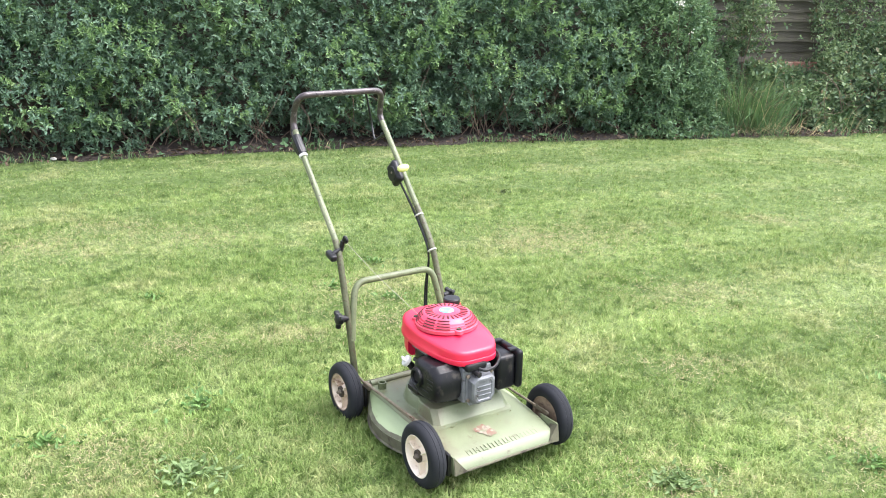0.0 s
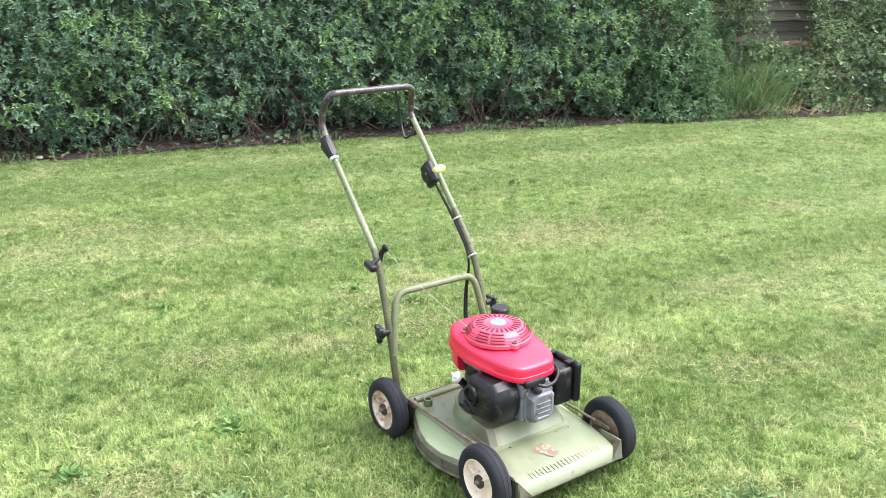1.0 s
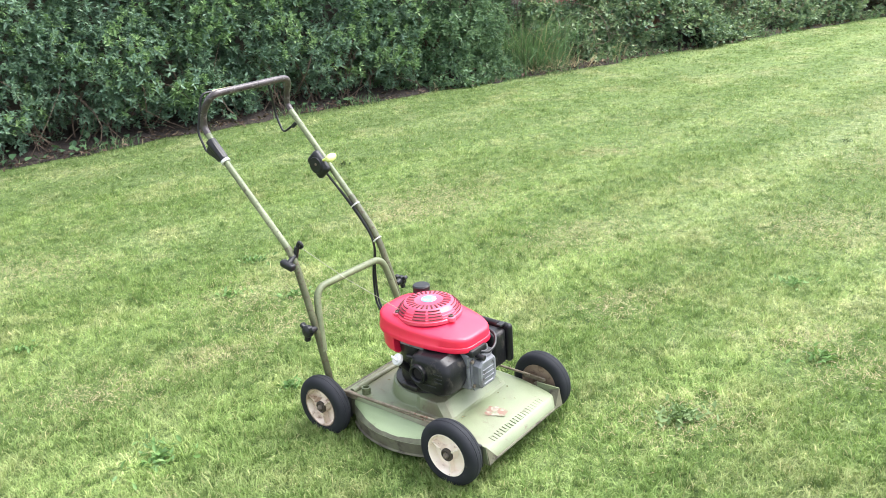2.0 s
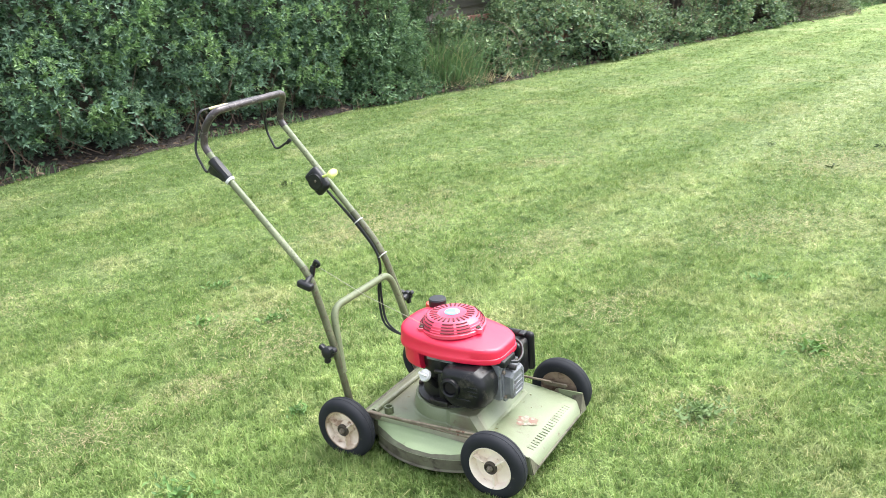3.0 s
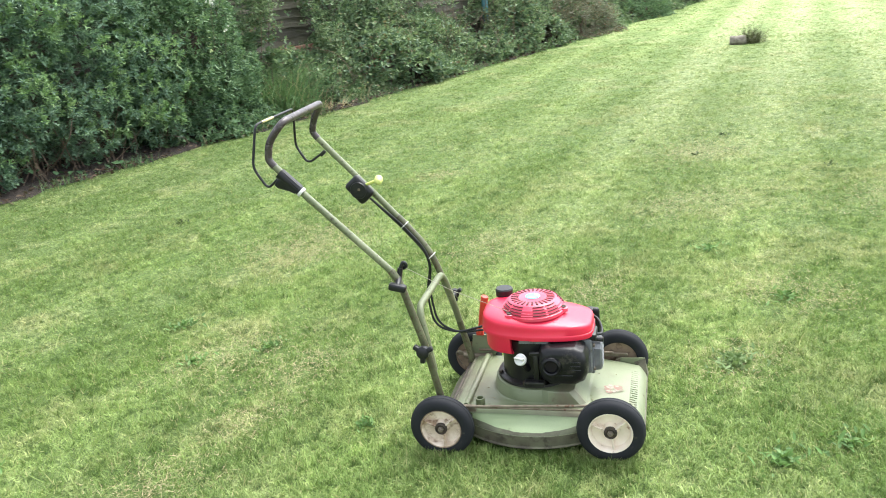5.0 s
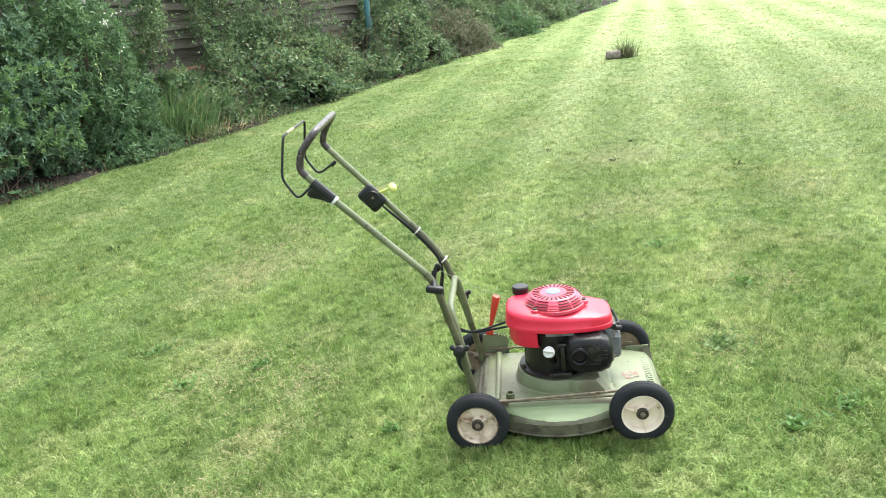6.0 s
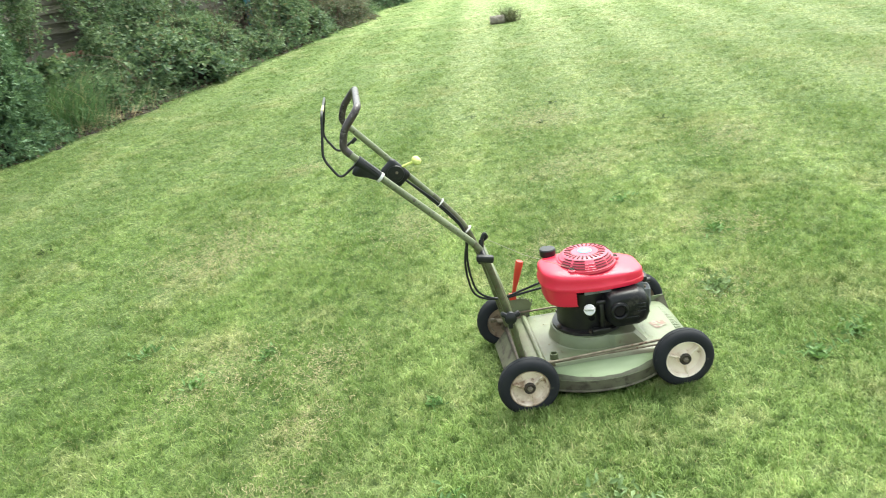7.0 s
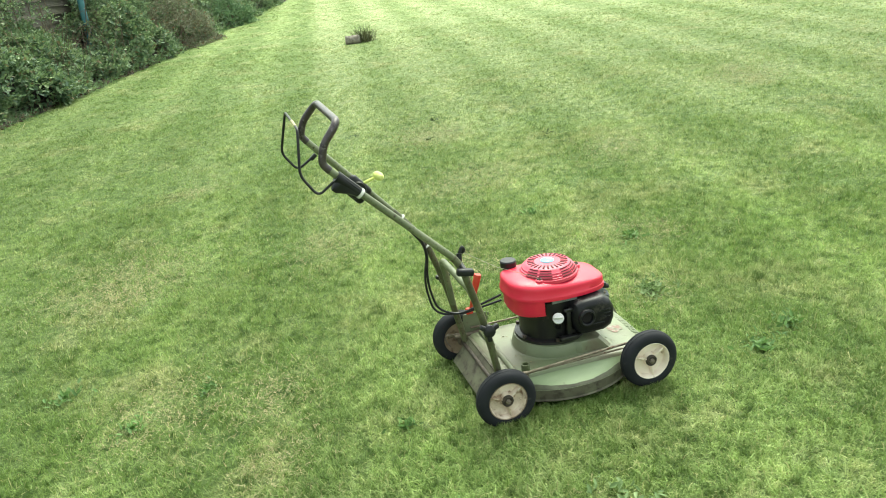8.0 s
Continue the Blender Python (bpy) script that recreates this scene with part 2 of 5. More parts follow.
PALEWEED = leafy("pale_weed_leaf", leaf_colour((0.11, 0.18, 0.065), (0.16, 0.245, 0.095), (0.23, 0.31, 0.14), 6.0), 0.6, 0.2, 0.3)
DARKWEED = leafy("dark_weed_leaf", leaf_colour((0.02, 0.035, 0.012), (0.05, 0.08, 0.03), (0.1, 0.13, 0.05), 6.0), 0.6, 0.1, 0.3)
STUBBLE = leafy("coarse_stalk", leaf_colour((0.045, 0.055, 0.025), (0.1, 0.105, 0.055), (0.2, 0.185, 0.11), 6.0), 0.6, 0.1, 0.3)
TWIG = surface("twig_bark", (0.085, 0.06, 0.045), (0.17, 0.125, 0.09), 9, 0.85, strength=0.4, fine=120)
SOIL = earth("leaf_litter", (0.014, 0.01, 0.008), (0.026, 0.019, 0.015), (0.05, 0.036, 0.027), 14)
BOARD = timber("fence_timber", (0.042, 0.038, 0.035), (0.13, 0.117, 0.102), (0.08, 0.08, 0.055))
BRICK = surface("brick", (0.25, 0.12, 0.085), (0.34, 0.2, 0.155), 14, 0.9, wear=(0.42, 0.31, 0.26), wear_scale=18, strength=0.6, fine=150)
MORTAR = surface("mortar", (0.32, 0.29, 0.25), (0.4, 0.37, 0.32), 20, 0.95, strength=0.6, fine=150)
PALESTONE = surface("pale_stone", (0.6, 0.59, 0.55), (0.45, 0.43, 0.39), 40, 0.85, strength=0.4, fine=160)
BLUEPOST = surface("blue_paint", (0.035, 0.14, 0.17), (0.06, 0.19, 0.22), 6, 0.5, wear=(0.2, 0.22, 0.2), strength=0.2)
GREYPOST = surface("grey_blue_post", (0.16, 0.2, 0.25), (0.22, 0.26, 0.3), 6, 0.7, strength=0.3)
LOG = surface("log_bark", (0.12, 0.105, 0.085), (0.3, 0.27, 0.23), 20, 0.9, strength=0.8, fine=90)
LOGEND = surface("log_end", (0.5, 0.45, 0.4), (0.36, 0.31, 0.26), 25, 0.85, strength=0.3, fine=160)

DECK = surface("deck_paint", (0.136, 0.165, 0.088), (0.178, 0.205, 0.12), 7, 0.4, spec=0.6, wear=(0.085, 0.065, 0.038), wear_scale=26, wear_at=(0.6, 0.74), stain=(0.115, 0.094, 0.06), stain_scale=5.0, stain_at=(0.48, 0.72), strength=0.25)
CHAMBER = surface("pale_deck_paint", (0.235, 0.3, 0.16), (0.265, 0.33, 0.188), 7, 0.4, wear=(0.12, 0.11, 0.065), wear_scale=24, wear_at=(0.62, 0.76), coat=0.04, strength=0.2)
SKIRT = surface("grimy_deck_paint", (0.115, 0.118, 0.072), (0.068, 0.06, 0.041), 14, 0.65, wear=(0.038, 0.03, 0.021), wear_scale=28, wear_at=(0.53, 0.66), strength=0.5)
GRIME = surface("dulled_deck_paint", (0.1, 0.11, 0.065), (0.06, 0.058, 0.038), 16, 0.6, wear=(0.05, 0.042, 0.03), wear_scale=34, wear_at=(0.52, 0.68), strength=0.4)
TUBE = surface("tube_paint", (0.055, 0.062, 0.03), (0.115, 0.125, 0.066), 9, 0.35, wear=(0.06, 0.042, 0.026), wear_scale=120, wear_at=(0.52, 0.6), strength=0.25)
TUBE3 = surface("chipped_tube_paint", (0.115, 0.135, 0.07), (0.18, 0.2, 0.115), 7, 0.33, wear=(0.05, 0.042, 0.027), wear_scale=150, wear_at=(0.56, 0.63), strength=0.3)
TUBE2 = surface("hoop_paint", (0.095, 0.115, 0.055), (0.15, 0.172, 0.094), 14, 0.4, wear=(0.06, 0.048, 0.03), wear_scale=130, wear_at=(0.57, 0.66), strength=0.25)
GRIP = surface("worn_grip", (0.034, 0.027, 0.029), (0.07, 0.056, 0.058), 26, 0.22, wear=(0.2, 0.18, 0.18), wear_scale=70, wear_at=(0.55, 0.72), metal=0.1, strength=0.25)
RED = surface("red_cowl", (0.64, 0.012, 0.05), (0.7, 0.022, 0.065), 6, 0.36, strength=0.06, fine=700, coat=0.15)
PINK = surface("faded_red_grille", (0.6, 0.03, 0.075), (0.66, 0.09, 0.15), 12, 0.36, strength=0.08, fine=700, coat=0.1)
BLACK = surface("black_plastic", (0.008, 0.0085, 0.0105), (0.014, 0.0145, 0.017), 14, 0.3, spec=0.35, strength=0.15, fine=600, wear=(0.05, 0.046, 0.044), wear_scale=16, wear_at=(0.56, 0.8))
DUSTY = surface("dusty_black_plastic", (0.0045, 0.005, 0.0068), (0.009, 0.009, 0.011), 12, 0.28, spec=0.3, strength=0.35, fine=260, wear=(0.055, 0.048, 0.042), wear_scale=24, wear_at=(0.57, 0.7))
SOOT = surface("black_engine_metal", (0.006, 0.006, 0.007), (0.013, 0.0125, 0.0125), 18, 0.3, 0.0, spec=0.45, wear=(0.055, 0.04, 0.03), wear_scale=30, wear_at=(0.6, 0.76), strength=0.4)
RUBBER = surface("tyre_rubber", (0.012, 0.0135, 0.017), (0.02, 0.0215, 0.026), 12, 0.66, spec=0.25, strength=0.25, fine=350, wear=(0.085, 0.078, 0.062), wear_scale=24, wear_at=(0.62, 0.78))
CREAM = surface("cream_rim", (0.85, 0.76, 0.65), (0.74, 0.63, 0.51), 20, 0.45, wear=(0.3, 0.2, 0.13), wear_scale=34, wear_at=(0.57, 0.68), strength=0.2)
STAINED = surface("stained_cream_rim", (0.78, 0.68, 0.57), (0.6, 0.49, 0.38), 20, 0.5, wear=(0.25, 0.16, 0.1), wear_scale=32, wear_at=(0.5, 0.62), stain=(0.42, 0.32, 0.22), stain_scale=14.0, stain_at=(0.5, 0.66), strength=0.2)
RUST = surface("rusty_rim", (0.34, 0.255, 0.175), (0.2, 0.14, 0.095), 22, 0.7, wear=(0.12, 0.075, 0.05), wear_scale=34, wear_at=(0.52, 0.64), strength=0.4)
STEEL = surface("dull_steel", (0.22, 0.19, 0.155), (0.14, 0.105, 0.075), 30, 0.5, 0.4, wear=(0.11, 0.06, 0.035), wear_scale=40, strength=0.3)
ROD = surface("rod_metal", (0.19, 0.165, 0.12), (0.11, 0.085, 0.058), 40, 0.5, 0.3, wear=(0.1, 0.05, 0.03), wear_scale=50, strength=0.3)
ALLOY = surface("cast_alloy", (0.2, 0.21, 0.225), (0.13, 0.138, 0.15), 24, 0.45, 0.3, strength=0.4, fine=260, wear=(0.06, 0.055, 0.05), wear_scale=34, wear_at=(0.56, 0.7))
BOLT = surface("dark_bolt", (0.03, 0.025, 0.02), (0.08, 0.06, 0.045), 60, 0.5, 0.2, strength=0.3)
WHITE = surface("white_plastic", (0.66, 0.66, 0.65), (0.55, 0.55, 0.53), 25, 0.4, strength=0.08)
YELLOW = surface("lime_knob", (0.55, 0.64, 0.13), (0.66, 0.72, 0.26), 25, 0.4, strength=0.1)
LEVER = surface("red_lever", (0.55, 0.035, 0.02), (0.6, 0.07, 0.04), 25, 0.4, strength=0.1)
CORD = surface("cord", (0.3, 0.28, 0.22), (0.38, 0.36, 0.29), 60, 0.8, strength=0.3)
HOLE = surface("shadowed_vent", (0.004, 0.003, 0.003), (0.008, 0.006, 0.006), 30, 0.9, strength=0.05)
VENT = surface("shaded_red_plastic", (0.07, 0.004, 0.009), (0.1, 0.006, 0.012), 30, 0.6, strength=0.05)
STICKER = surface("blue_sticker", (0.1, 0.33, 0.46), (0.2, 0.45, 0.55), 40, 0.4, wear=(0.7, 0.66, 0.68), wear_scale=30, wear_at=(0.54, 0.6), strength=0.05)
PRINT = surface("faded_print", (0.3, 0.26, 0.21), (0.2, 0.18, 0.13), 80, 0.5, wear=(0.2, 0.17, 0.13), wear_scale=90, wear_at=(0.5, 0.56), strength=0.05)
SLEEVE = surface("cream_sleeve", (0.5, 0.46, 0.24), (0.42, 0.36, 0.2), 60, 0.5, wear=(0.1, 0.09, 0.05), wear_scale=70, strength=0.1)
DECAL = surface("worn_decal", (0.2, 0.085, 0.065), (0.17, 0.14, 0.095), 70, 0.5, wear=(0.18, 0.19, 0.12), wear_scale=60, wear_at=(0.52, 0.58), strength=0.05)


# ---- mesh helpers ----
def part(name, bm, material, parent, label="", smooth=True):
    """One mesh object under a thing or a part."""
    me = bpy.data.meshes.new(name)
    bmesh.ops.recalc_face_normals(bm, faces=bm.faces)
    bm.to_mesh(me)
    bm.free()
    me.materials.append(material)
    if smooth:
        me.shade_smooth()
        me.set_sharp_from_angle(angle=radians(38))
    ob = new(name, me)
    ob.parent = parent
    return tagged(ob, label) if label else ob


def empty(name, m, label, category, group=""):
    ob = new(name)
    ob.empty_display_size = 0.1
    ob.matrix_world = m
    return tagged(ob, label, category, group)


def rbox(bm, c, size, bev=0.004, seg=2, m=None):
    """A rounded box."""
    r = bmesh.ops.create_cube(bm, size=1.0)
    vs = r["verts"]
    bmesh.ops.scale(bm, vec=size, verts=vs)
    if bev:
        es = list({e for v in vs for e in v.link_edges})
        r2 = bmesh.ops.bevel(bm, geom=es, offset=bev, segments=seg, affect="EDGES", profile=0.5)
        vs = list({v for f in r2["faces"] for v in f.verts} | {v for v in vs if v.is_valid})
    bmesh.ops.transform(bm, matrix=Matrix.Translation(c) @ (m or Matrix()), verts=vs)
    return vs


def fillet(pts, r, n=6):
    """Rounds the corners of a polyline."""
    pts = [Vector(p) for p in pts]
    out = [pts[0]]
    for a, b, c in zip(pts, pts[1:], pts[2:]):
        d = min(r, (a - b).length * 0.48, (c - b).length * 0.48)
        p, q = b + (a - b).normalized() * d, b + (c - b).normalized() * d
        for i in range(n + 1):
            t = i / n
            out.append(p * (1 - t) ** 2 + b * 2 * t * (1 - t) + q * t * t)
    return out + [pts[-1]]


def tube(bm, pts, rad, seg=12, squash=None):
    """A tube along a polyline; squash gives a radius factor along it."""
    pts = [Vector(p) for p in pts]
    rings, nrm = [], None
    for i, p in enumerate(pts):
        d = (pts[min(i + 1, len(pts) - 1)] - pts[max(i - 1, 0)]).normalized()
        if nrm is None:
            nrm = d.orthogonal().normalized()
        nrm = (nrm - d * nrm.dot(d)).normalized()
        bi = d.cross(nrm)
        rr = rad * (squash(i / (len(pts) - 1)) if squash else 1)
        rings.append([bm.verts.new(p + (nrm * math.cos(a) + bi * math.sin(a)) * rr) for a in (2 * math.pi * k / seg for k in range(seg))])
    for a, b in zip(rings, rings[1:]):
        for k in range(seg):
            bm.faces.new((a[k], a[(k + 1) % seg], b[(k + 1) % seg], b[k]))
    bm.faces.new(rings[0][::-1])
    bm.faces.new(rings[-1])


def lathe(bm, prof, seg=32, m=None):
    """Turns a profile of (radius, height) about z."""
    m = m or Matrix()
    rings = []
    for r, z in prof:
        if r < 1e-6:
            rings.append([bm.verts.new(m @ Vector((0, 0, z)))])
        else:
            rings.append([bm.verts.new(m @ Vector((r * math.cos(a), r * math.sin(a), z))) for a in (2 * math.pi * k / seg for k in range(seg))])
    for a, b in zip(rings, rings[1:]):
        for k in range(seg):
            q = (k + 1) % seg
            if len(a) == 1:
                bm.faces.new((a[0], b[q], b[k]))
            elif len(b) == 1:
                bm.faces.new((a[k], a[q], b[0]))
            else:
                bm.faces.new((a[k], a[q], b[q], b[k]))


def loft(bm, rings, cap0=True, cap1=True, closed=True):
    rs = [[bm.verts.new(p) for p in r] for r in rings]
    for a, b in zip(rs, rs[1:]):
        for k in range(len(a) if closed else len(a) - 1):
            q = (k + 1) % len(a)
            bm.faces.new((a[k], a[q], b[q], b[k]))
    if cap0:
        bm.faces.new(rs[0][::-1])
    if cap1:
        bm.faces.new(rs[-1])


def between(a, b):
    """The pose at a whose z points to b."""
    d = Vector(b) - Vector(a)
    return Matrix.Translation(a) @ d.to_track_quat("Z", "Y").to_matrix().to_4x4()


# ---- ground ----
BASE_X = np.array([-30, -8, -3.7, -2.7, -2, -1.1, 0, 1, 2.2, 3.5, 4.5, 5.5, 6.5, 7.7, 8.7, 12, 16.6, 30])
BASE_Y = np.array([-4.0, 4.5, 6.36, 6.76, 7.08, 7.45, 7.86, 8.16, 8.5, 8.82, 9.2, 9.45, 9.76, 10.1, 10.45, 11.65, 13.25, 17.8])


def hedge_y(x):
    """The edge of the lawn, where the hedge and the bank begin."""
    return np.interp(x, BASE_X, BASE_Y)


def build_ground():
    bm = bmesh.new()
    bmesh.ops.create_grid(bm, x_segments=40, y_segments=40, size=400)
    ob = part("ground", bm, TURF, None)
    tagged(ob, "mown green lawn turf with straw-coloured dry patches", "lawn", kind="structure")


def raw_mesh(name, verts, loops, starts, material, parent=None, smooth=False):
    me = bpy.data.meshes.new(name)
    me.vertices.add(len(verts))
    me.vertices.foreach_set("co", np.ascontiguousarray(verts, dtype=np.float32).ravel())
    me.loops.add(len(loops))
    me.loops.foreach_set("vertex_index", np.ascontiguousarray(loops, dtype=np.int32))
    me.polygons.add(len(starts))
    me.polygons.foreach_set("loop_start", np.ascontiguousarray(starts, dtype=np.int32))
    me.update(calc_edges=True)
    me.validate()
    me.materials.append(material)
    if smooth:
        me.shade_smooth()
    ob = new(name, me)
    ob.parent = parent
    return ob


def blades(rng, base, height, width, lean, flop=None):
    """Vertices and faces of bent grass blades, five vertices each."""
    n = len(base)
    az, face = rng.uniform(0, 2 * np.pi, n), rng.uniform(0, np.pi, n)
    if flop is not None:
        az = flop
    d = np.stack([np.cos(az), np.sin(az), np.zeros(n)], 1)
    s = np.stack([np.cos(face), np.sin(face), np.zeros(n)], 1) * (width / 2)[:, None]
    up = np.array([0, 0, 1.0])
    mid = base + d * (height * lean * 0.35)[:, None] + up * (height * 0.6 * np.sqrt(np.clip(1 - (lean * 0.5) ** 2, 0.1, 1)))[:, None]
    tip = base + d * (height * lean)[:, None] + up * (height * np.sqrt(np.clip(1 - (lean * 0.85) ** 2, 0.06, 1)))[:, None]
    v = np.stack([base - s, base + s, mid + s * 0.8, mid - s * 0.8, tip], 1).reshape(-1, 3)
    o = (np.arange(n) * 5)[:, None]
    loops = (o + np.array([0, 1, 2, 3, 3, 2, 4])).ravel()
    starts = ((np.arange(n) * 7)[:, None] + np.array([0, 4])).ravel()
    return v, loops, starts


def slivers(rng, base, height, width, lean, flop=None):
    """Single-triangle blades for turf that is farther off."""
    n = len(base)
    az, face = rng.uniform(0, 2 * np.pi, n), rng.uniform(0, np.pi, n)
    if flop is not None:
        az = flop
    side = np.stack([np.cos(face), np.sin(face), np.zeros(n)], 1) * (width / 2)[:, None]
    tip = base + np.stack([np.cos(az) * height * lean, np.sin(az) * height * lean, height * np.sqrt(np.clip(1 - (lean * 0.85) ** 2, 0.06, 1))], 1)
    v = np.stack([base - side, base + side, tip], 1).reshape(-1, 3)
    return v, np.arange(3 * n), np.arange(n) * 3


DRY_SPOTS = ((1.93, 5.3, 0.13), (0.6, 4.77, 0.3), (1.07, 3.88, 0.22), (-1.5, 4.55, 0.2), (-2.2, 4.28, 0.22), (-1.0, 3.12, 0.13), (-0.62, 3.25, 0.1), (-2.05, 4.7, 0.15), (0.9, 3.1, 0.12),
             (1.38, 2.33, 0.1), (1.36, 2.58, 0.12), (-0.95, 2.3, 0.16), (5.3, 1.95, 0.3), (0.43, 4.62, 0.15), (-0.45, 3.8, 0.18), (2.93, 2.76, 0.25), (0.7, 2.3, 0.13), (-0.3, 3.45, 0.14), (2.2, 3.5, 0.25), (3.3, 4.2, 0.3))


def build_grass():
    """Mown blades in small tufts, dense and fine where the lawn is seen closest."""
    rng = np.random.default_rng(5)
    centre = np.array([-0.25, 2.05])
    zones = [(0.0, 1.35, 52000, 1.0, False), (1.35, 2.4, 40000, 1.1, True), (2.4, 4.0, 21000, 1.3, True), (4.0, 6.8, 8000, 1.75, True), (6.8, 11.5, 2600, 2.5, True), (11.5, 22.0, 420, 4.0, True)]
    near, distant = [], []
    for r0, r1, dens, k, far in zones:
        per = 13 if far else 9
        n = int(math.pi * (r1 ** 2 - r0 ** 2) * dens / per)
        r, a = np.sqrt(rng.uniform(r0 ** 2, r1 ** 2, n)), rng.uniform(0, 2 * np.pi, n)
        p = centre + np.stack([r * np.cos(a), r * np.sin(a)], 1)
        thin = rng.exponential(0.3 if far else 0.15, n)
        keep = (p[:, 1] > 1.15 - thin - 0.3 * np.clip(p[:, 0] - 2.6, 0, 30)) & (p[:, 0] > -1.55 - thin - 0.68 * (p[:, 1] - 2.2))
        p = p[keep]
        n = len(p)
        size = rng.lognormal(0, 0.36, n)
        off = rng.normal(0, (0.014 if far else 0.0105) * k ** 0.5, (n, per, 2)) * size[:, None, None]
        q = (p[:, None, :] + off).reshape(-1, 2)
        az = (np.arctan2(off[..., 1], off[..., 0]) + rng.normal(0, 1.3, (n, per))).ravel()
        tall = np.repeat(size, per)
        ok = q[:, 1] < hedge_y(q[:, 0]) + rng.normal(0, 0.06, len(q))
        bare = np.zeros(len(q))
        for sx, sy, sr in DRY_SPOTS:
            bare = np.maximum(bare, np.exp(-0.5 * (((q[:, 0] - sx) / sr) ** 2 + ((q[:, 1] - sy) / (0.7 * sr)) ** 2)))
        ok &= rng.uniform(0, 1, len(q)) > 0.5 * bare
        q, az, tall = q[ok], az[ok], tall[ok]
        n = len(q)
        base = np.column_stack([q, np.full(n, -0.002)])
        rough = np.sin(q[:, 0] * 9.1 + 2 * np.sin(q[:, 1] * 6.3)) * np.sin(q[:, 1] * 8.3 + 2 * np.sin(q[:, 0] * 5.1))
        h = (0.0175 + 0.004 * rough) * tall * rng.uniform(0.6, 1.3, n) * k ** 0.15
        w = rng.uniform(0.0018, 0.0036, n) * k ** 0.75 * (1.45 if far else 1.0)
        lean = np.clip(rng.normal(0.95, 0.38, n), 0.1, 1.6)
        v, lo, st = (slivers if far else blades)(rng, base, h, w, lean, az)
        (distant if r0 > 3.5 else near).append((v, lo, st))
    for sets, material, label in ((near, BLADE, "short mown lawn grass, fresh green with pale dry blades"), (distant, FAR_BLADE, "smooth mown lawn grass farther off in pale mowing stripes")):
        nv = np.cumsum([0] + [len(q[0]) for q in sets])
        nl = np.cumsum([0] + [len(q[1]) for q in sets])
        ob = raw_mesh("grass", np.concatenate([q[0] for q in sets]), np.concatenate([q[1] + k for q, k in zip(sets, nv)]), np.concatenate([q[2] + k for q, k in zip(sets, nl)]), material)
        tagged(ob, label, "grass", kind="stuff")


# ---- foliage ----
LEAF_S = ((0.0, 0.0, 0.0), (0.3, 0.46, 0.05), (0.68, 0.4, 0.02), (1.0, 0.0, -0.12), (0.68, -0.4, 0.02), (0.3, -0.46, 0.05))
LEAF_F = (0, 1, 2, 3, 0, 3, 4, 5)
LEAF_N = (4, 4)


def leaves(rng, pos, axis, length, aspect):
    """Vertices and faces of folded, pointed leaves that grow from pos along axis."""
    n = len(pos)
    axis = axis / np.linalg.norm(axis, axis=1)[:, None]
    up = np.array([0, 0, 1.0]) + rng.normal(0, 0.45, (n, 3))
    side = np.cross(axis, up)
    side /= np.linalg.norm(side, axis=1)[:, None] + 1e-9
    nor = np.cross(side, axis)
    t, faces, sizes = np.array(LEAF_S), LEAF_F, LEAF_N
    v = (pos[:, None, :] + axis[:, None, :] * (t[None, :, 0] * length[:, None])[..., None]
         + side[:, None, :] * (t[None, :, 1] * (length * aspect)[:, None])[..., None]
         + nor[:, None, :] * (t[None, :, 2] * (length * rng.uniform(0.3, 2.0, n))[:, None])[..., None]).reshape(-1, 3)
    loops = ((np.arange(n) * len(t))[:, None] + np.array(faces)).ravel()
    off = np.concatenate([[0], np.cumsum(sizes)[:-1]])
    starts = ((np.arange(n) * len(faces))[:, None] + off).ravel()
    return v, loops, starts


def shoots(rng, at, out, count, length, aspect, spread=0.9, stem=0.05):
    """Whorls of leaves about shoot tips."""
    n = len(at)
    out = out / np.linalg.norm(out, axis=1)[:, None]
    ref = np.cross(out, rng.normal(0, 1, (n, 3)))
    ref /= np.linalg.norm(ref, axis=1)[:, None]
    ref2 = np.cross(out, ref)
    pos, axis, ln = [], [], []
    for i in range(count):
        f = i / max(count - 1, 1)
        a = i * 2.4 + rng.normal(0, 0.3, n)
        rad = ref * np.cos(a)[:, None] + ref2 * np.sin(a)[:, None]
        pos.append(at + out * (stem * f))
        axis.append(out * (1.0 - spread * (1 - f) * 0.9) + rad * (spread * (1.05 - 0.75 * f)) + rng.normal(0, 0.12, (n, 3)))
        ln.append(length * (1.0 - 0.35 * f) * rng.uniform(0.75, 1.2, n))
    return leaves(rng, np.concatenate(pos), np.concatenate(axis), np.concatenate(ln), aspect)


def lumps(x, z, s=1.0):
    """Uneven depth of a leafy face."""
    return (0.5 * np.sin(x * 2.3 * s + 1.3 * np.sin(z * 2.9 * s)) + 0.35 * np.sin(z * 5.1 * s + x * 3.7 * s) + 0.3 * np.sin(x * 7.9 * s - z * 4.3 * s + 1.0))


def along(x):
    """Direction of the lawn's edge at x, and outwards from the hedge to the lawn."""
    d = (hedge_y(x + 0.3) - hedge_y(x - 0.3)) / 0.6
    s = 1 / np.sqrt(1 + d * d)
    return s, d * s


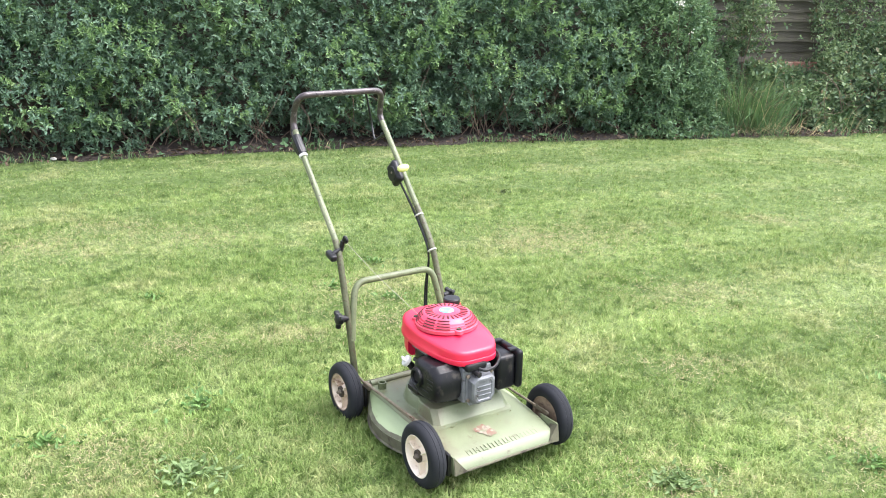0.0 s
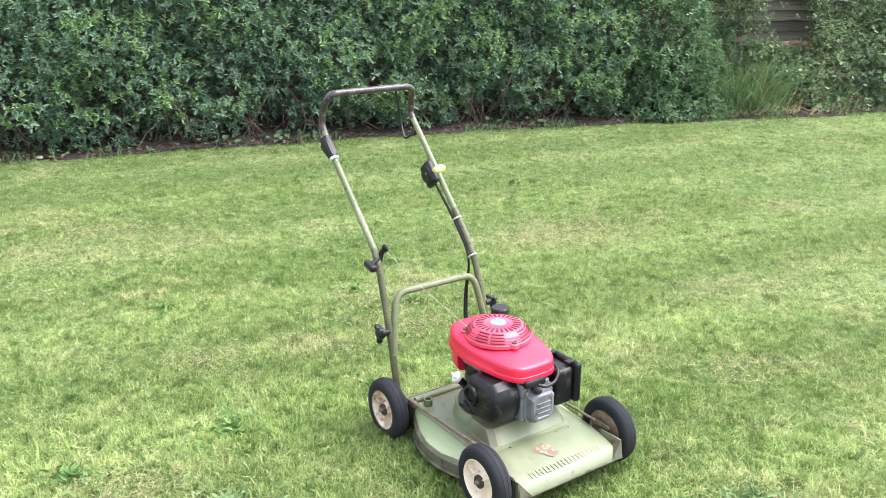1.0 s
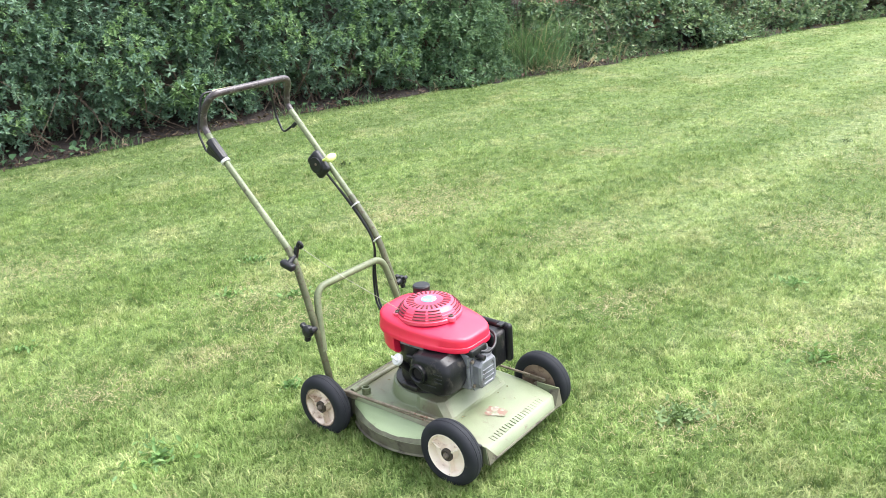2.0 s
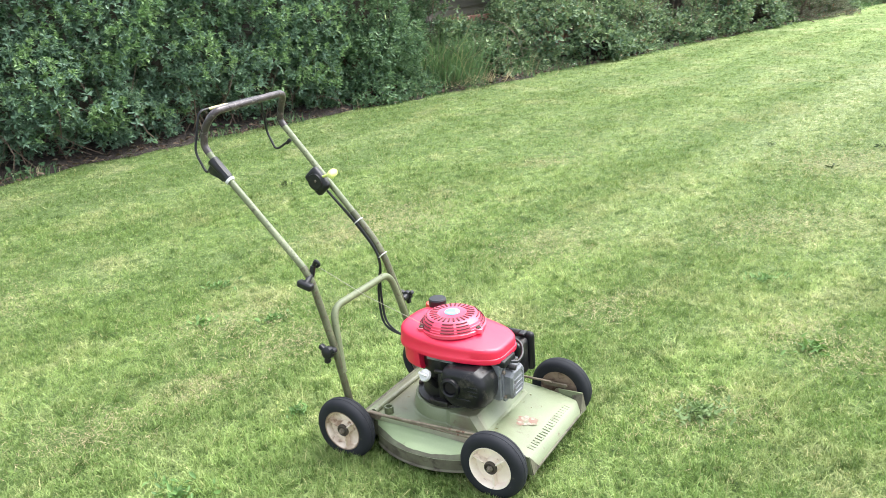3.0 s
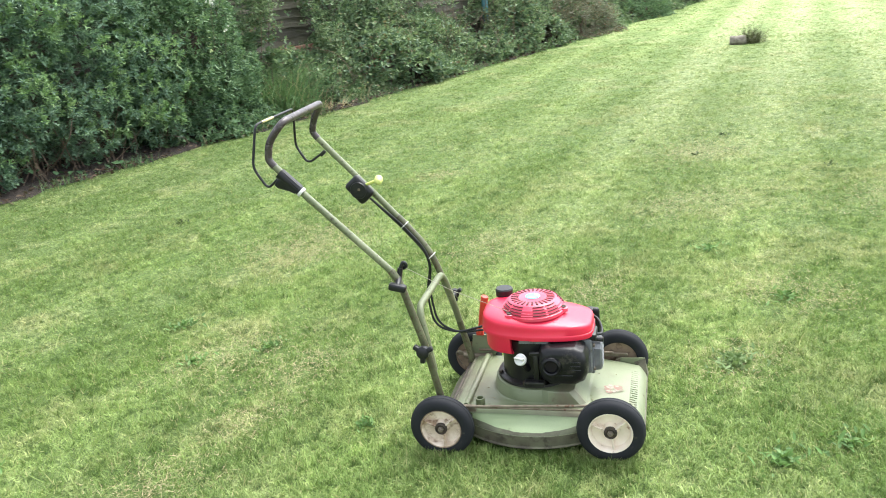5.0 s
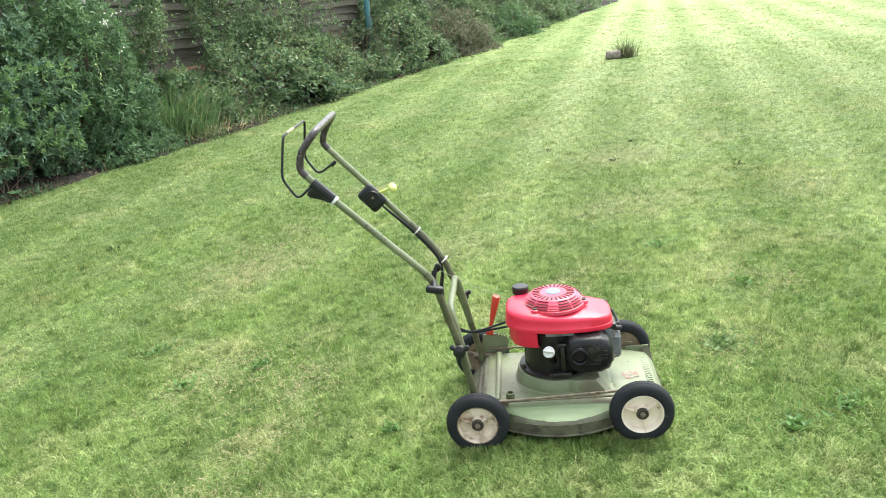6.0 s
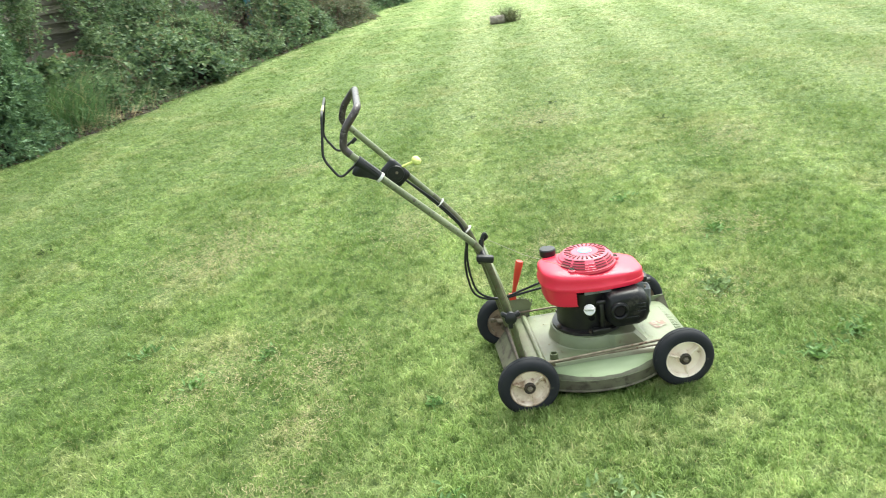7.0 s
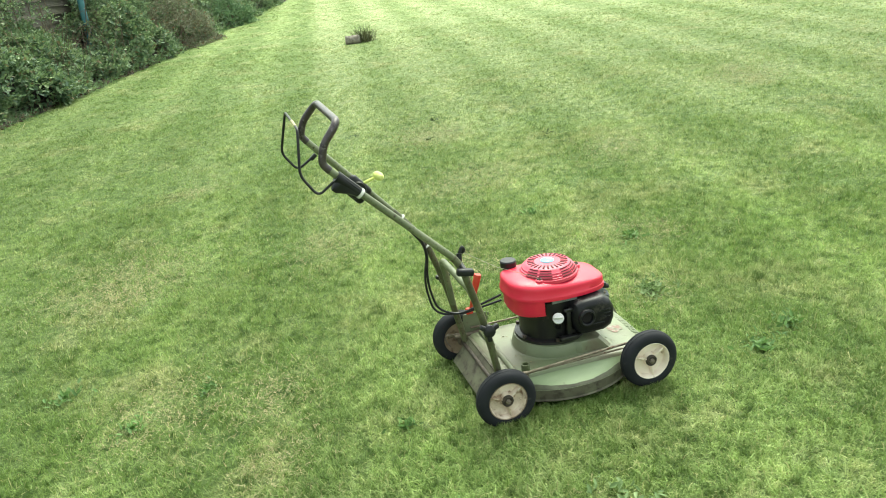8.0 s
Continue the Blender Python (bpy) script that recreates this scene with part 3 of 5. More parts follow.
def twigs(rng, roots, tips, rad, sag=0.1, seg=5):
    """Thin curved stems in one bmesh."""
    bm = bmesh.new()
    for a, b in zip(roots, tips):
        a, b = Vector(a), Vector(b)
        off = Vector(rng.normal(0, sag, 3)) * (b - a).length
        pts = [a.lerp(b, t) + off * (4 * t * (1 - t)) for t in (0, 0.25, 0.5, 0.75, 1)]
        tube(bm, pts, rad * rng.uniform(0.6, 1.4), seg, lambda t: 1 - 0.65 * t)
    return bm


def build_hedge():
    rng = np.random.default_rng(11)
    young = []
    hedge = empty("hedge", pose(-1.5, 7.9, 0), "tall dense clipped evergreen hedge with glossy pointed leaves, dark gaps", "hedge")
    sets = []
    for depth, dens, length, cnt, spray in ((0.0, 560, 0.047, 9, 8), (0.11, 440, 0.05, 9, 7), (0.3, 240, 0.07, 8, 1), (0.6, 90, 0.12, 7, 1)):
        n = int(6.6 * 1.95 * dens / spray)
        x, z = rng.uniform(-5.2, 1.45, n), rng.uniform(0.05, 2.0, n)
        tint = np.repeat(rng.uniform(0, 1, n), spray)
        x, z = np.repeat(x, spray), np.repeat(z, spray)
        n = len(x)
        push = np.zeros(n)
        if spray > 1:
            dx, dz = rng.normal(0, 0.07, n), rng.normal(0, 0.05, n)
            push = 0.09 - 1.1 * np.hypot(dx, dz)
            x, z = x + dx, np.clip(z + dz, 0.03, None)
        low = np.clip((0.22 + 0.14 * np.sin(x * 3.1) + 0.1 * np.sin(x * 7.3 + 1) - z) / 0.3, 0, 1)
        keep = rng.uniform(0, 1, n) > low * 0.75
        if depth == 0.0:
            keep &= lumps(x * 1.5 + 3, z * 1.5) + rng.normal(0, 0.2, n) > -0.55
        x, z, low, tint, push = x[keep], z[keep], low[keep], tint[keep], push[keep]
        sx, sy = along(x)
        dep = depth + 0.08 + 0.17 * lumps(x, z, 1.25) + 0.12 * low + 0.3 * np.clip(0.4 - z, 0, 1) + 0.2 * np.clip(z - 0.3, 0, 2) + 0.3 * np.clip(z - 1.5, 0, 1) ** 1.5 - push + rng.normal(0, 0.02, len(x))
        dep = np.maximum(dep, 0.02 + 0.3 * np.clip(0.36 - z, 0, 1))
        at = np.column_stack([x - sy * dep, hedge_y(x) + sx * dep, z])
        out = np.column_stack([sy, -sx, np.full(len(x), 0.55)]) + rng.normal(0, 0.35, (len(x), 3))
        fresh = (tint < 0.3 - 0.25 * lumps(x, z, 1.25)) & (z > 0.2) & (push > -0.03) & (depth < 0.2)
        sets.append(shoots(rng, at[~fresh], out[~fresh], cnt, length, 0.42, 0.85, 0.05))
        if fresh.any():
            o = out[fresh] / np.linalg.norm(out[fresh], axis=1)[:, None]
            young.append(shoots(rng, at[fresh] + o * 0.03, o + np.array([0, 0, 0.3]), 10, 0.048, 0.38, 0.85, 0.05))
    for name, group, material, label in (("foliage", sets, LAUREL, ""), ("young_growth", young, SHOOT, "pale yellow-green young shoot tips")):
        nv = np.cumsum([0] + [len(y[0]) for y in group])
        nl = np.cumsum([0] + [len(y[1]) for y in group])
        ob = raw_mesh(name, np.concatenate([y[0] for y in group]) - np.array([-1.5, 7.9, 0]), np.concatenate([y[1] + k for y, k in zip(group, nv)]),
                      np.concatenate([y[2] + k for y, k in zip(group, nl)]), material, hedge)
        tagged(ob, label, kind="stuff")
    one = np.zeros((1, 3))
    kinds = []
    for k in range(4):
        v, lo, st = shoots(rng, one, np.array([[0.0, 0.0, 1.0]]), 10, 0.056, 0.38, 0.9, 0.06)
        first = raw_mesh("leafy_shoot", v, lo, st, LAUREL, hedge)
        kinds.append(first)
    for i in range(284):
        x, z = rng.uniform(-3.6, 1.3), rng.uniform(0.25, 1.45)
        sx, sy = along(x)
        dep = 0.02 + 0.17 * lumps(x, z, 1.25) + 0.2 * (z - 0.3)
        ob = kinds[i] if i < 4 else new("leafy_shoot", kinds[i % 4].data)
        ob.parent = hedge
        out = Vector((sy, -sx, 0.5)) + Vector(rng.normal(0, 0.3, 3))
        ob.matrix_local = Matrix.Translation((x - sy * dep + 1.5, hedge_y(x) + sx * dep - 7.9, z)) @ out.to_track_quat("Z", "Y").to_matrix().to_4x4() @ Matrix.Rotation(i * 2.4, 4, "Z")
    n = 420
    x = rng.uniform(-5.2, 1.6, n)
    sx, sy = along(x)
    d0, d1 = rng.uniform(0.12, 0.7, n), rng.uniform(0.12, 0.6, n)
    roots = np.column_stack([x - sy * d0 + 1.5, hedge_y(x) + sx * d0 - 7.9, np.full(n, -0.02)])
    x2 = x + rng.normal(0, 0.2, n)
    tips = np.column_stack([x2 - sy * d1 + 1.5, hedge_y(x2) + sx * d1 - 7.9, rng.uniform(0.12, 0.7, n)])
    tagged(part("undergrowth", twigs(rng, roots, tips, 0.0045, 0.2), TWIG, hedge), kind="stuff")


def build_bush(x0, y0, w, d, h, n, mat_leaf, length, label, seed, cat="bush"):
    """A rounded shrub of leafy shoots on branches."""
    rng = np.random.default_rng(seed)
    bush = empty("bush", pose(x0, y0, 0), label, cat)
    u = rng.normal(0, 1, (n, 3))
    u /= np.linalg.norm(u, axis=1)[:, None]
    u[:, 2] = np.abs(u[:, 2]) * 1.1 - 0.1
    r = rng.uniform(0.55, 1.0, n) ** 0.5 * (1 + 0.13 * np.sin(u[:, 0] * 7 + seed) * np.sin(u[:, 1] * 6) + 0.1 * np.sin(u[:, 2] * 11 + seed))
    at = u * r[:, None] * np.array([w / 2, d / 2, h])
    at[:, 2] = np.clip(at[:, 2], 0.02, None)
    v, lo, st = shoots(rng, at, u + np.array([0, 0, 0.4]) + rng.normal(0, 0.35, (n, 3)), 9, length, 0.4)
    tagged(raw_mesh("foliage", v, lo, st, mat_leaf, bush), kind="stuff")
    k = 26
    tip = u[:k] * np.array([w / 2, d / 2, h]) * 0.8
    tip[:, 2] = np.abs(tip[:, 2])
    part("branch_work", twigs(rng, np.column_stack([rng.normal(0, w * 0.08, (k, 2)), np.full(k, -0.02)]), tip, 0.009), TWIG, bush)


BUSH_FLOWERS = ((1.85, 8.4, 1.28, 9), (1.88, 8.41, 1.24, 6), (1.98, 8.45, 1.02, 4), (2.02, 8.5, 1.33, 4))


def build_blossom(spots):
    """Small clusters of white five-petalled flowers on the shrub at the hedge end."""
    rng = np.random.default_rng(62)
    plant = empty("flowering_stem", pose(2.0, 8.95, 0), "thin shrub stem with a few small white flowers", "flower")
    for x, y, z, k in spots:
        n = k * 5
        c = np.repeat(rng.normal(0, 0.02, (k, 3)), 5, 0) + np.array([x - 2.0, y - 8.95, z])
        a = np.tile(np.arange(5) * 2 * np.pi / 5, k)
        axis = np.column_stack([np.cos(a), np.full(n, -0.5), np.sin(a)]) + rng.normal(0, 0.1, (n, 3))
        v, lo, st = leaves(rng, c, axis, np.full(n, 0.012), 0.8)
        raw_mesh("blossom", v, lo, st, PETAL, plant)
        part("stem", twigs(rng, [(x - 2.0 + 0.02, 0.0, 0.0)], [(x - 2.0, y - 8.95 + 0.01, z - 0.01)], 0.004, 0.05), TWIG, plant)


def build_bank():
    """Brambles and ivy over a low bank along the lawn, past the hedge."""
    rng = np.random.default_rng(23)
    bank = empty("bramble_thicket", pose(8, 10.4, 0), "overgrown tangle of dull green brambles and brown canes beside lawn", "brambles")
    n = 19000
    x = 2.9 + 21.5 * rng.beta(0.85, 1.7, n)
    f = rng.uniform(0, 1, n)
    top = 0.8 + 0.13 * np.sin(x * 1.7) + 0.1 * np.sin(x * 4.1 + 1) + 0.12 * np.clip((x - 4.2) / 2.5, 0, 1) - 0.25 * np.exp(-((x - 3.5) / 0.6) ** 2) - 0.22 * np.exp(-((x - 6.7) / 0.7) ** 2)
    dep = 0.08 + 0.72 * f ** 1.3 + 0.2 * lumps(x, f * 1.5, 0.9) + rng.normal(0, 0.05, n)
    z = np.clip(top * f ** 0.75 + rng.normal(0, 0.05, n), 0.03, None)
    keep = (lumps(x * 1.4 + 1, f * 2.2) + rng.normal(0, 0.3, n) > -0.45) & ((x > 3.45) | (f > 0.35))
    x, f, dep, z = x[keep], f[keep], dep[keep], z[keep]
    sx, sy = along(x)
    at = np.column_stack([x - sy * dep, hedge_y(x) + sx * dep, z])
    out = np.column_stack([sy, -sx, np.full(len(x), 0.75)]) + rng.normal(0, 0.5, (len(x), 3))
    v, lo, st = shoots(rng, at, out, 6, 0.064, 0.62, 1.0, 0.07)
    tagged(raw_mesh("foliage", v - np.array([8, 10.4, 0]), lo, st, BRAMBLE, bank), kind="stuff")
    n = 380
    x = 2.6 + 16 * rng.beta(0.9, 1.5, n)
    sx, sy = along(x)
    d0, d1 = rng.uniform(0.1, 0.6, n), rng.uniform(-0.02, 0.6, n)
    x2 = x + rng.normal(0, 0.35, n)
    roots = np.column_stack([x - sy * d0 - 8, hedge_y(x) + sx * d0 - 10.4, rng.uniform(-0.02, 0.3, n)])
    tips = np.column_stack([x2 - sy * d1 - 8, hedge_y(x2) + sx * d1 - 10.4, rng.uniform(0.1, 0.62, n) + 0.4 * (x > 4.5)])
    tagged(part("undergrowth", twigs(rng, roots, tips, 0.0035, 0.2, 4), TWIG, bank, "thin brown bare canes"), kind="stuff")


def build_ivy():
    """Climbers on the fence."""
    rng = np.random.default_rng(31)
    ivy = empty("climbing_ivy", pose(3.6, 9.7, 0), "ivy and creepers climbing over an old fence, grey-green leaves", "ivy")
    n = 7000
    x = np.concatenate([rng.normal(2.86, 0.17, n // 9), 3.72 + np.abs(rng.normal(0, 0.6, n // 5)), rng.uniform(4.5, 17, n - n // 9 - n // 5)])
    z = np.where(np.arange(n) < n // 9, rng.uniform(0.75, 1.9, n), rng.uniform(0.4, 1.9, n))
    x = np.where(np.abs(x - 7.0) < 0.45, x + 0.9, x)
    sx, sy = along(x)
    dep = 0.72 - rng.uniform(0, 0.2, n) + 0.12 * lumps(x, z)
    at = np.column_stack([x - sy * dep, hedge_y(x) + sx * dep, z])
    out = np.column_stack([sy, -sx, np.full(n, 0.2)]) + rng.normal(0, 0.5, (n, 3))
    v, lo, st = shoots(rng, at, out, 6, 0.044, 0.58, 1.0, 0.06)
    tagged(raw_mesh("foliage", v - np.array([3.6, 9.7, 0]), lo, st, BRAMBLE, ivy), kind="stuff")
    for k in range(22):
        xa = rng.uniform(2.78, 3.0) if k < 5 else rng.uniform(3.9, 8)
        xb = xa + rng.normal(0, 0.2)
        a, b = along(xa)
        p0 = np.array([[xa - b * 0.7 - 3.6, hedge_y(xa) + a * 0.7 - 9.7, 0.3]])
        p1 = np.array([[xb - b * 0.72 - 3.6, hedge_y(xb) + a * 0.72 - 9.7, rng.uniform(1.1, 1.9)]])
        part("vine", twigs(rng, p0, p1, 0.006, 0.08), TWIG, ivy)


def build_tall_grass(name, x0, y0, spread, n, h, material, label, seed, lean=0.65):
    rng = np.random.default_rng(seed)
    p = rng.normal(0, 1, (n, 2)) * np.array(spread)
    az = np.arctan2(p[:, 1] - 0.5 * spread[1], p[:, 0]) + rng.normal(0, 1.1, n)
    v, lo, st = blades(rng, np.column_stack([p, np.full(n, -0.01)]), h * rng.uniform(0.3, 1.15, n) * (1 + 0.25 * np.sin(p[:, 0] * 17 + p[:, 1] * 23)), rng.uniform(0.004, 0.009, n), np.clip(rng.normal(lean, 0.35, n), 0.05, 1.45), az)
    ob = raw_mesh(name, v, lo, st, material)
    ob.location = (x0, y0, 0)
    tagged(ob, label, "tall grass", kind="stuff")


def build_soil():
    """The strip of litter under the hedge and the bank."""
    bm = bmesh.new()
    xs = np.linspace(-9, 26, 180)
    rng = np.random.default_rng(3)
    edge = 0.03 * np.sin(xs * 5) + 0.04 * np.sin(xs * 13 + 1) + rng.normal(0, 0.02, 180)
    rows = []
    for d, z in ((-0.02, 0.004), (0.06, 0.02), (0.25, 0.05), (0.8, 0.1), (1.6, 0.12)):
        sx, sy = along(xs)
        dd = d + (edge if d < 0 else 0 * edge)
        rows.append([Vector((x - b * q, hedge_y(x) + a * q, z)) for x, a, b, q in zip(xs, sx, sy, dd)])
    loft(bm, rows, False, False, closed=False)
    ob = part("soil", bm, SOIL, None)
    tagged(ob, "brown soil and dead leaf litter under the hedge", "soil", kind="structure")


def build_litter():
    rng = np.random.default_rng(41)
    n = 1500
    x = rng.uniform(-6, 9, n)
    d = np.abs(rng.normal(0, 0.2, n)) - 0.12
    sx, sy = along(x)
    pos = np.column_stack([x - sy * d, hedge_y(x) + sx * d, 0.035 + 0.1 * np.clip(d, 0, 1)])
    ax = rng.normal(0, 1, (n, 3)) * np.array([1, 1, 0.25])
    v, lo, st = leaves(rng, pos, ax, rng.uniform(0.025, 0.06, n), 0.45)
    m = leafy("dead_leaf", leaf_colour((0.03, 0.02, 0.014), (0.065, 0.042, 0.03), (0.16, 0.12, 0.085), 9), 0.8, 0.05, 0.2)
    tagged(raw_mesh("dead_leaves", v, lo, st, m), "scattered brown dead leaves on the soil", "leaf litter", kind="stuff")


def build_dry_patches():
    """Pale, flattened dry blades where the turf is thin."""
    rng = np.random.default_rng(71)
    base, h, w = [], [], []
    for x, y, r in DRY_SPOTS:
        n = int(38000 * r * r) + 160
        p = rng.normal(0, 1, (n, 2)) * np.array([r, r * 0.7]) + np.array([x, y])
        base.append(np.column_stack([p, np.full(n, 0.011)]))
        h.append(rng.uniform(0.01, 0.026, n)), w.append(rng.uniform(0.0014, 0.0026, n))
    base, h, w = np.concatenate(base), np.concatenate(h), np.concatenate(w)
    v, lo, st = slivers(rng, base, h, w, rng.uniform(0.9, 1.4, len(base)))
    tagged(raw_mesh("dry_grass", v, lo, st, STRAW), "pale flattened dry grass in thin patches of the lawn", "grass", kind="stuff")


def build_weeds(spots, n, material, label, seed):
    """Low rosettes of small broad leaves in the turf."""
    rng = np.random.default_rng(seed)
    pos, ax, ln = [], [], []
    for x, y, r in spots:
        k = int(n * (r / 0.1) ** 2)
        a, off = rng.uniform(0, 2 * np.pi, k), np.abs(rng.normal(0, r * 0.55, k))
        pos.append(np.column_stack([x + np.cos(a) * off, y + np.sin(a) * off * 0.8, rng.uniform(0.006, 0.018, k)]))
        b = rng.uniform(0, 2 * np.pi, k)
        ax.append(np.column_stack([np.cos(b), np.sin(b), rng.uniform(0.1, 1.3, k)]))
        ln.append(rng.uniform(0.014, 0.034, k))
    v, lo, st = leaves(rng, np.concatenate(pos), np.concatenate(ax), np.concatenate(ln), 0.4)
    tagged(raw_mesh("lawn_weed", v, lo, st, material), label, "weed", kind="stuff")


def build_ground_ivy():
    """Broad round leaves creeping out at the foot of the hedge."""
    rng = np.random.default_rng(83)
    n = 120
    x = np.concatenate([rng.normal(c, 0.28, n // 4) for c in (-3.3, -2.5, -1.6, 0.4)])
    n = len(x)
    d = rng.uniform(-0.02, 0.3, n)
    sx, sy = along(x)
    pos = np.column_stack([x - sy * d, hedge_y(x) + sx * d, rng.uniform(0.03, 0.06, n) + 0.28 * d * rng.uniform(0, 1.6, n)])
    ax = np.column_stack([sy, -sx, np.full(n, -0.1)]) + rng.normal(0, 0.7, (n, 3)) * np.array([1, 1, 0.5])
    v, lo, st = leaves(rng, pos, ax, rng.uniform(0.035, 0.075, n), 0.8)
    tagged(raw_mesh("ground_ivy", v, lo, st, CREEPER), "round green leaves creeping under the hedge", "ivy", kind="stuff")


def build_edging():
    """Uncut tufts where the mower does not reach, along the hedge and the bank."""
    rng = np.random.default_rng(77)
    n = 9000
    x = rng.uniform(-6, 18, n)
    x = x[np.sin(x * 3.3) - 0.95 * (x < 1.5) + np.sin(x * 8.7 + 1) + rng.normal(0, 0.7, n) > 0.1]
    n = len(x)
    d = rng.normal(0.0, 0.06, n)
    sx, sy = along(x)
    base = np.column_stack([x - sy * d, hedge_y(x) + sx * d, np.full(n, 0.0)])
    v, lo, st = blades(rng, base, rng.uniform(0.03, 0.12, n), rng.uniform(0.004, 0.008, n), rng.uniform(0.2, 1.0, n))
    tagged(raw_mesh("edge_grass", v, lo, st, TALL), "uncut grass tufts along the hedge foot", "grass", kind="stuff")


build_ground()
build_soil()
build_dry_patches()
build_edging()
build_ground_ivy()
build_weeds(((-0.8, 2.64, 0.11), (-1.17, 2.36, 0.11), (1.31, 2.46, 0.09), (-0.57, 3.83, 0.08), (-0.39, 2.93, 0.07), (-0.3, 3.72, 0.06), (-0.44, 4.22, 0.08), (0.28, 1.9, 0.1), (0.47, 1.81, 0.09), (-1.34, 3.6, 0.07), (1.6, 3.0, 0.09)),
            80, WEED, "low dark-green broad-leaved weeds in the turf", 80)
build_weeds(((-0.68, 2.24, 0.13), (0.7, 2.3, 0.11)), 150, PALEWEED, "pale grey-green weed rosettes in the turf", 95)
build_weeds(((3.31, 4.8, 0.055), (3.76, 4.31, 0.06), (0.24, 5.86, 0.07), (3.28, 3.29, 0.045), (3.14, 4.13, 0.05)), 45, DARKWEED, "small dark tufts of coarse growth in the turf", 100)
build_grass()
build_hedge()
build_bush(1.72, 8.8, 1.6, 0.9, 0.85, 1900, BUSH, 0.05, "low rounded leafy bush spilling onto the lawn edge", 7)
build_bush(1.68, 8.92, 1.45, 0.95, 1.9, 2900, BUSH, 0.053, "tall loose green shrub at the end of the hedge", 8)
build_bush(2.5, 9.3, 0.7, 0.5, 0.85, 500, BUSH, 0.05, "small loose green shrub in front of the fence", 9)
build_blossom(BUSH_FLOWERS)
build_bank()
build_ivy()
build_bush(9.6, 10.95, 2.4, 0.7, 0.72, 1500, WITHERED, 0.04, "greyish half-withered shrub full of bare twigs", 15)
build_bush(12.4, 11.98, 2.6, 0.7, 0.6, 1000, BUSH, 0.06, "low green shrub at the far end of the thicket", 16)
build_tall_grass("long_grass", 2.74, 9.0, (0.18, 0.14), 1600, 0.62, TALL, "long uncut grass clump at the foot of the bank", 51)
build_tall_grass("long_grass", 3.6, 9.12, (0.17, 0.06), 260, 0.33, TALL, "sparse uncut grass along the bramble edge", 52)
build_tall_grass("dry_grass_tuft", 2.72, 8.84, (0.34, 0.07), 420, 0.24, STRAW, "dead straw-coloured grass at the foot of the bank", 53, 1.2)
build_litter()


# ---- fence, wall, post, log ----
def build_fence():
    w = 1.83
    ang = math.atan2(0.3, 1.0)
    first = None
    origin = Vector((2.35, hedge_y(2.35) + 0.95, 0))
    for i in range(9):
        m = Matrix.Translation(origin + Vector((math.cos(ang), math.sin(ang), 0)) * (w * i)) @ Matrix.Rotation(ang, 4, "Z")
        if first:
            copy_thing(first, m)
            continue
        first = empty("fence_panel", m, "weathered overlapping timber fence panel, grey-brown with green algae", "fence", "fence panels")
        rng = random.Random(9)
        meshes = []
        for k in range(17):
            if k < 4:
                bm = bmesh.new()
                n, ph = 9, rng.uniform(0, 6)
                rows = []
                for y, z in ((-0.022, -0.066), (-0.008, -0.066), (0.016, 0.06), (0.006, 0.062)):
                    rows.append([Vector(((i / (n - 1) - 0.5) * (w - 0.1), y + 0.004 * math.sin(i * 1.7 + ph), z + (0.008 * math.sin(i * 1.3 + ph) + 0.006 * math.sin(i * 2.9 + 2 * ph) if z < 0 else 0))) for i in range(n)])
                loft(bm, rows + [rows[0]], False, False, closed=False)
                board = part("board", bm, BOARD, first, smooth=False)
                meshes.append(board.data)
            else:
                board = new("board", meshes[k % 4])
                board.parent = first
            board.location = (w / 2 + 0.004 * math.sin(k * 5), 0.003 * math.sin(k * 3), 0.085 + 0.106 * k)
            board.rotation_euler = (0, radians(0.6 * math.sin(k * 7.0)), 0)
        bm = bmesh.new()
        rbox(bm, (0, 0, 0.95), (0.09, 0.09, 1.9), 0.006)
        part("post", bm, BOARD, first)


def build_hedge_backing():
    """Unseen plain dark timber added behind hedge and thicket to block light from behind."""
    bm = bmesh.new()
    xs = [-9, -3.7, -2, 0, 2.2, 2.72]
    rows = []
    for z in (0.0, 1.9):
        rows.append([Vector((x - 0.35, hedge_y(x) + 1.15, z)) for x in xs])
    loft(bm, rows, False, False, closed=False)
    bmesh.ops.solidify(bm, geom=bm.faces[:], thickness=0.03)
    ob = part("wall_north", bm, BOARD, None, smooth=False)
    tagged(ob, "plain weathered timber backing added unseen behind the hedge to block light", "fence", kind="structure")


def build_brick_wall():
    ang = math.atan2(0.3, 1.0)
    wall = empty("brick_wall", Matrix.Translation((3.15, hedge_y(3.15) + 0.8, 0)) @ Matrix.Rotation(ang, 4, "Z"),
                 "low old red brick wall beneath the fence, half hidden by ivy", "wall")
    bm = bmesh.new()
    rbox(bm, (0.95, 0.06, 0.31), (1.86, 0.085, 0.62), 0.003, 1)
    part("mortar", bm, MORTAR, wall)
    bm = bmesh.new()
    rbox(bm, (0, 0, 0), (0.215, 0.1, 0.065), 0.006, 1)
    brick = None
    for row in range(9):
        for col in range(8):
            loc = (0.11 + col * 0.225 + (0.1125 if row % 2 else 0), 0.055 + 0.004 * math.sin(row * 5 + col * 3), 0.035 + row * 0.0745)
            if brick is None:
                brick = part("brick", bm, BRICK, wall)
                brick.location = loc
                continue
            o = new("brick", brick.data)
            o.parent = wall
            o.location = loc


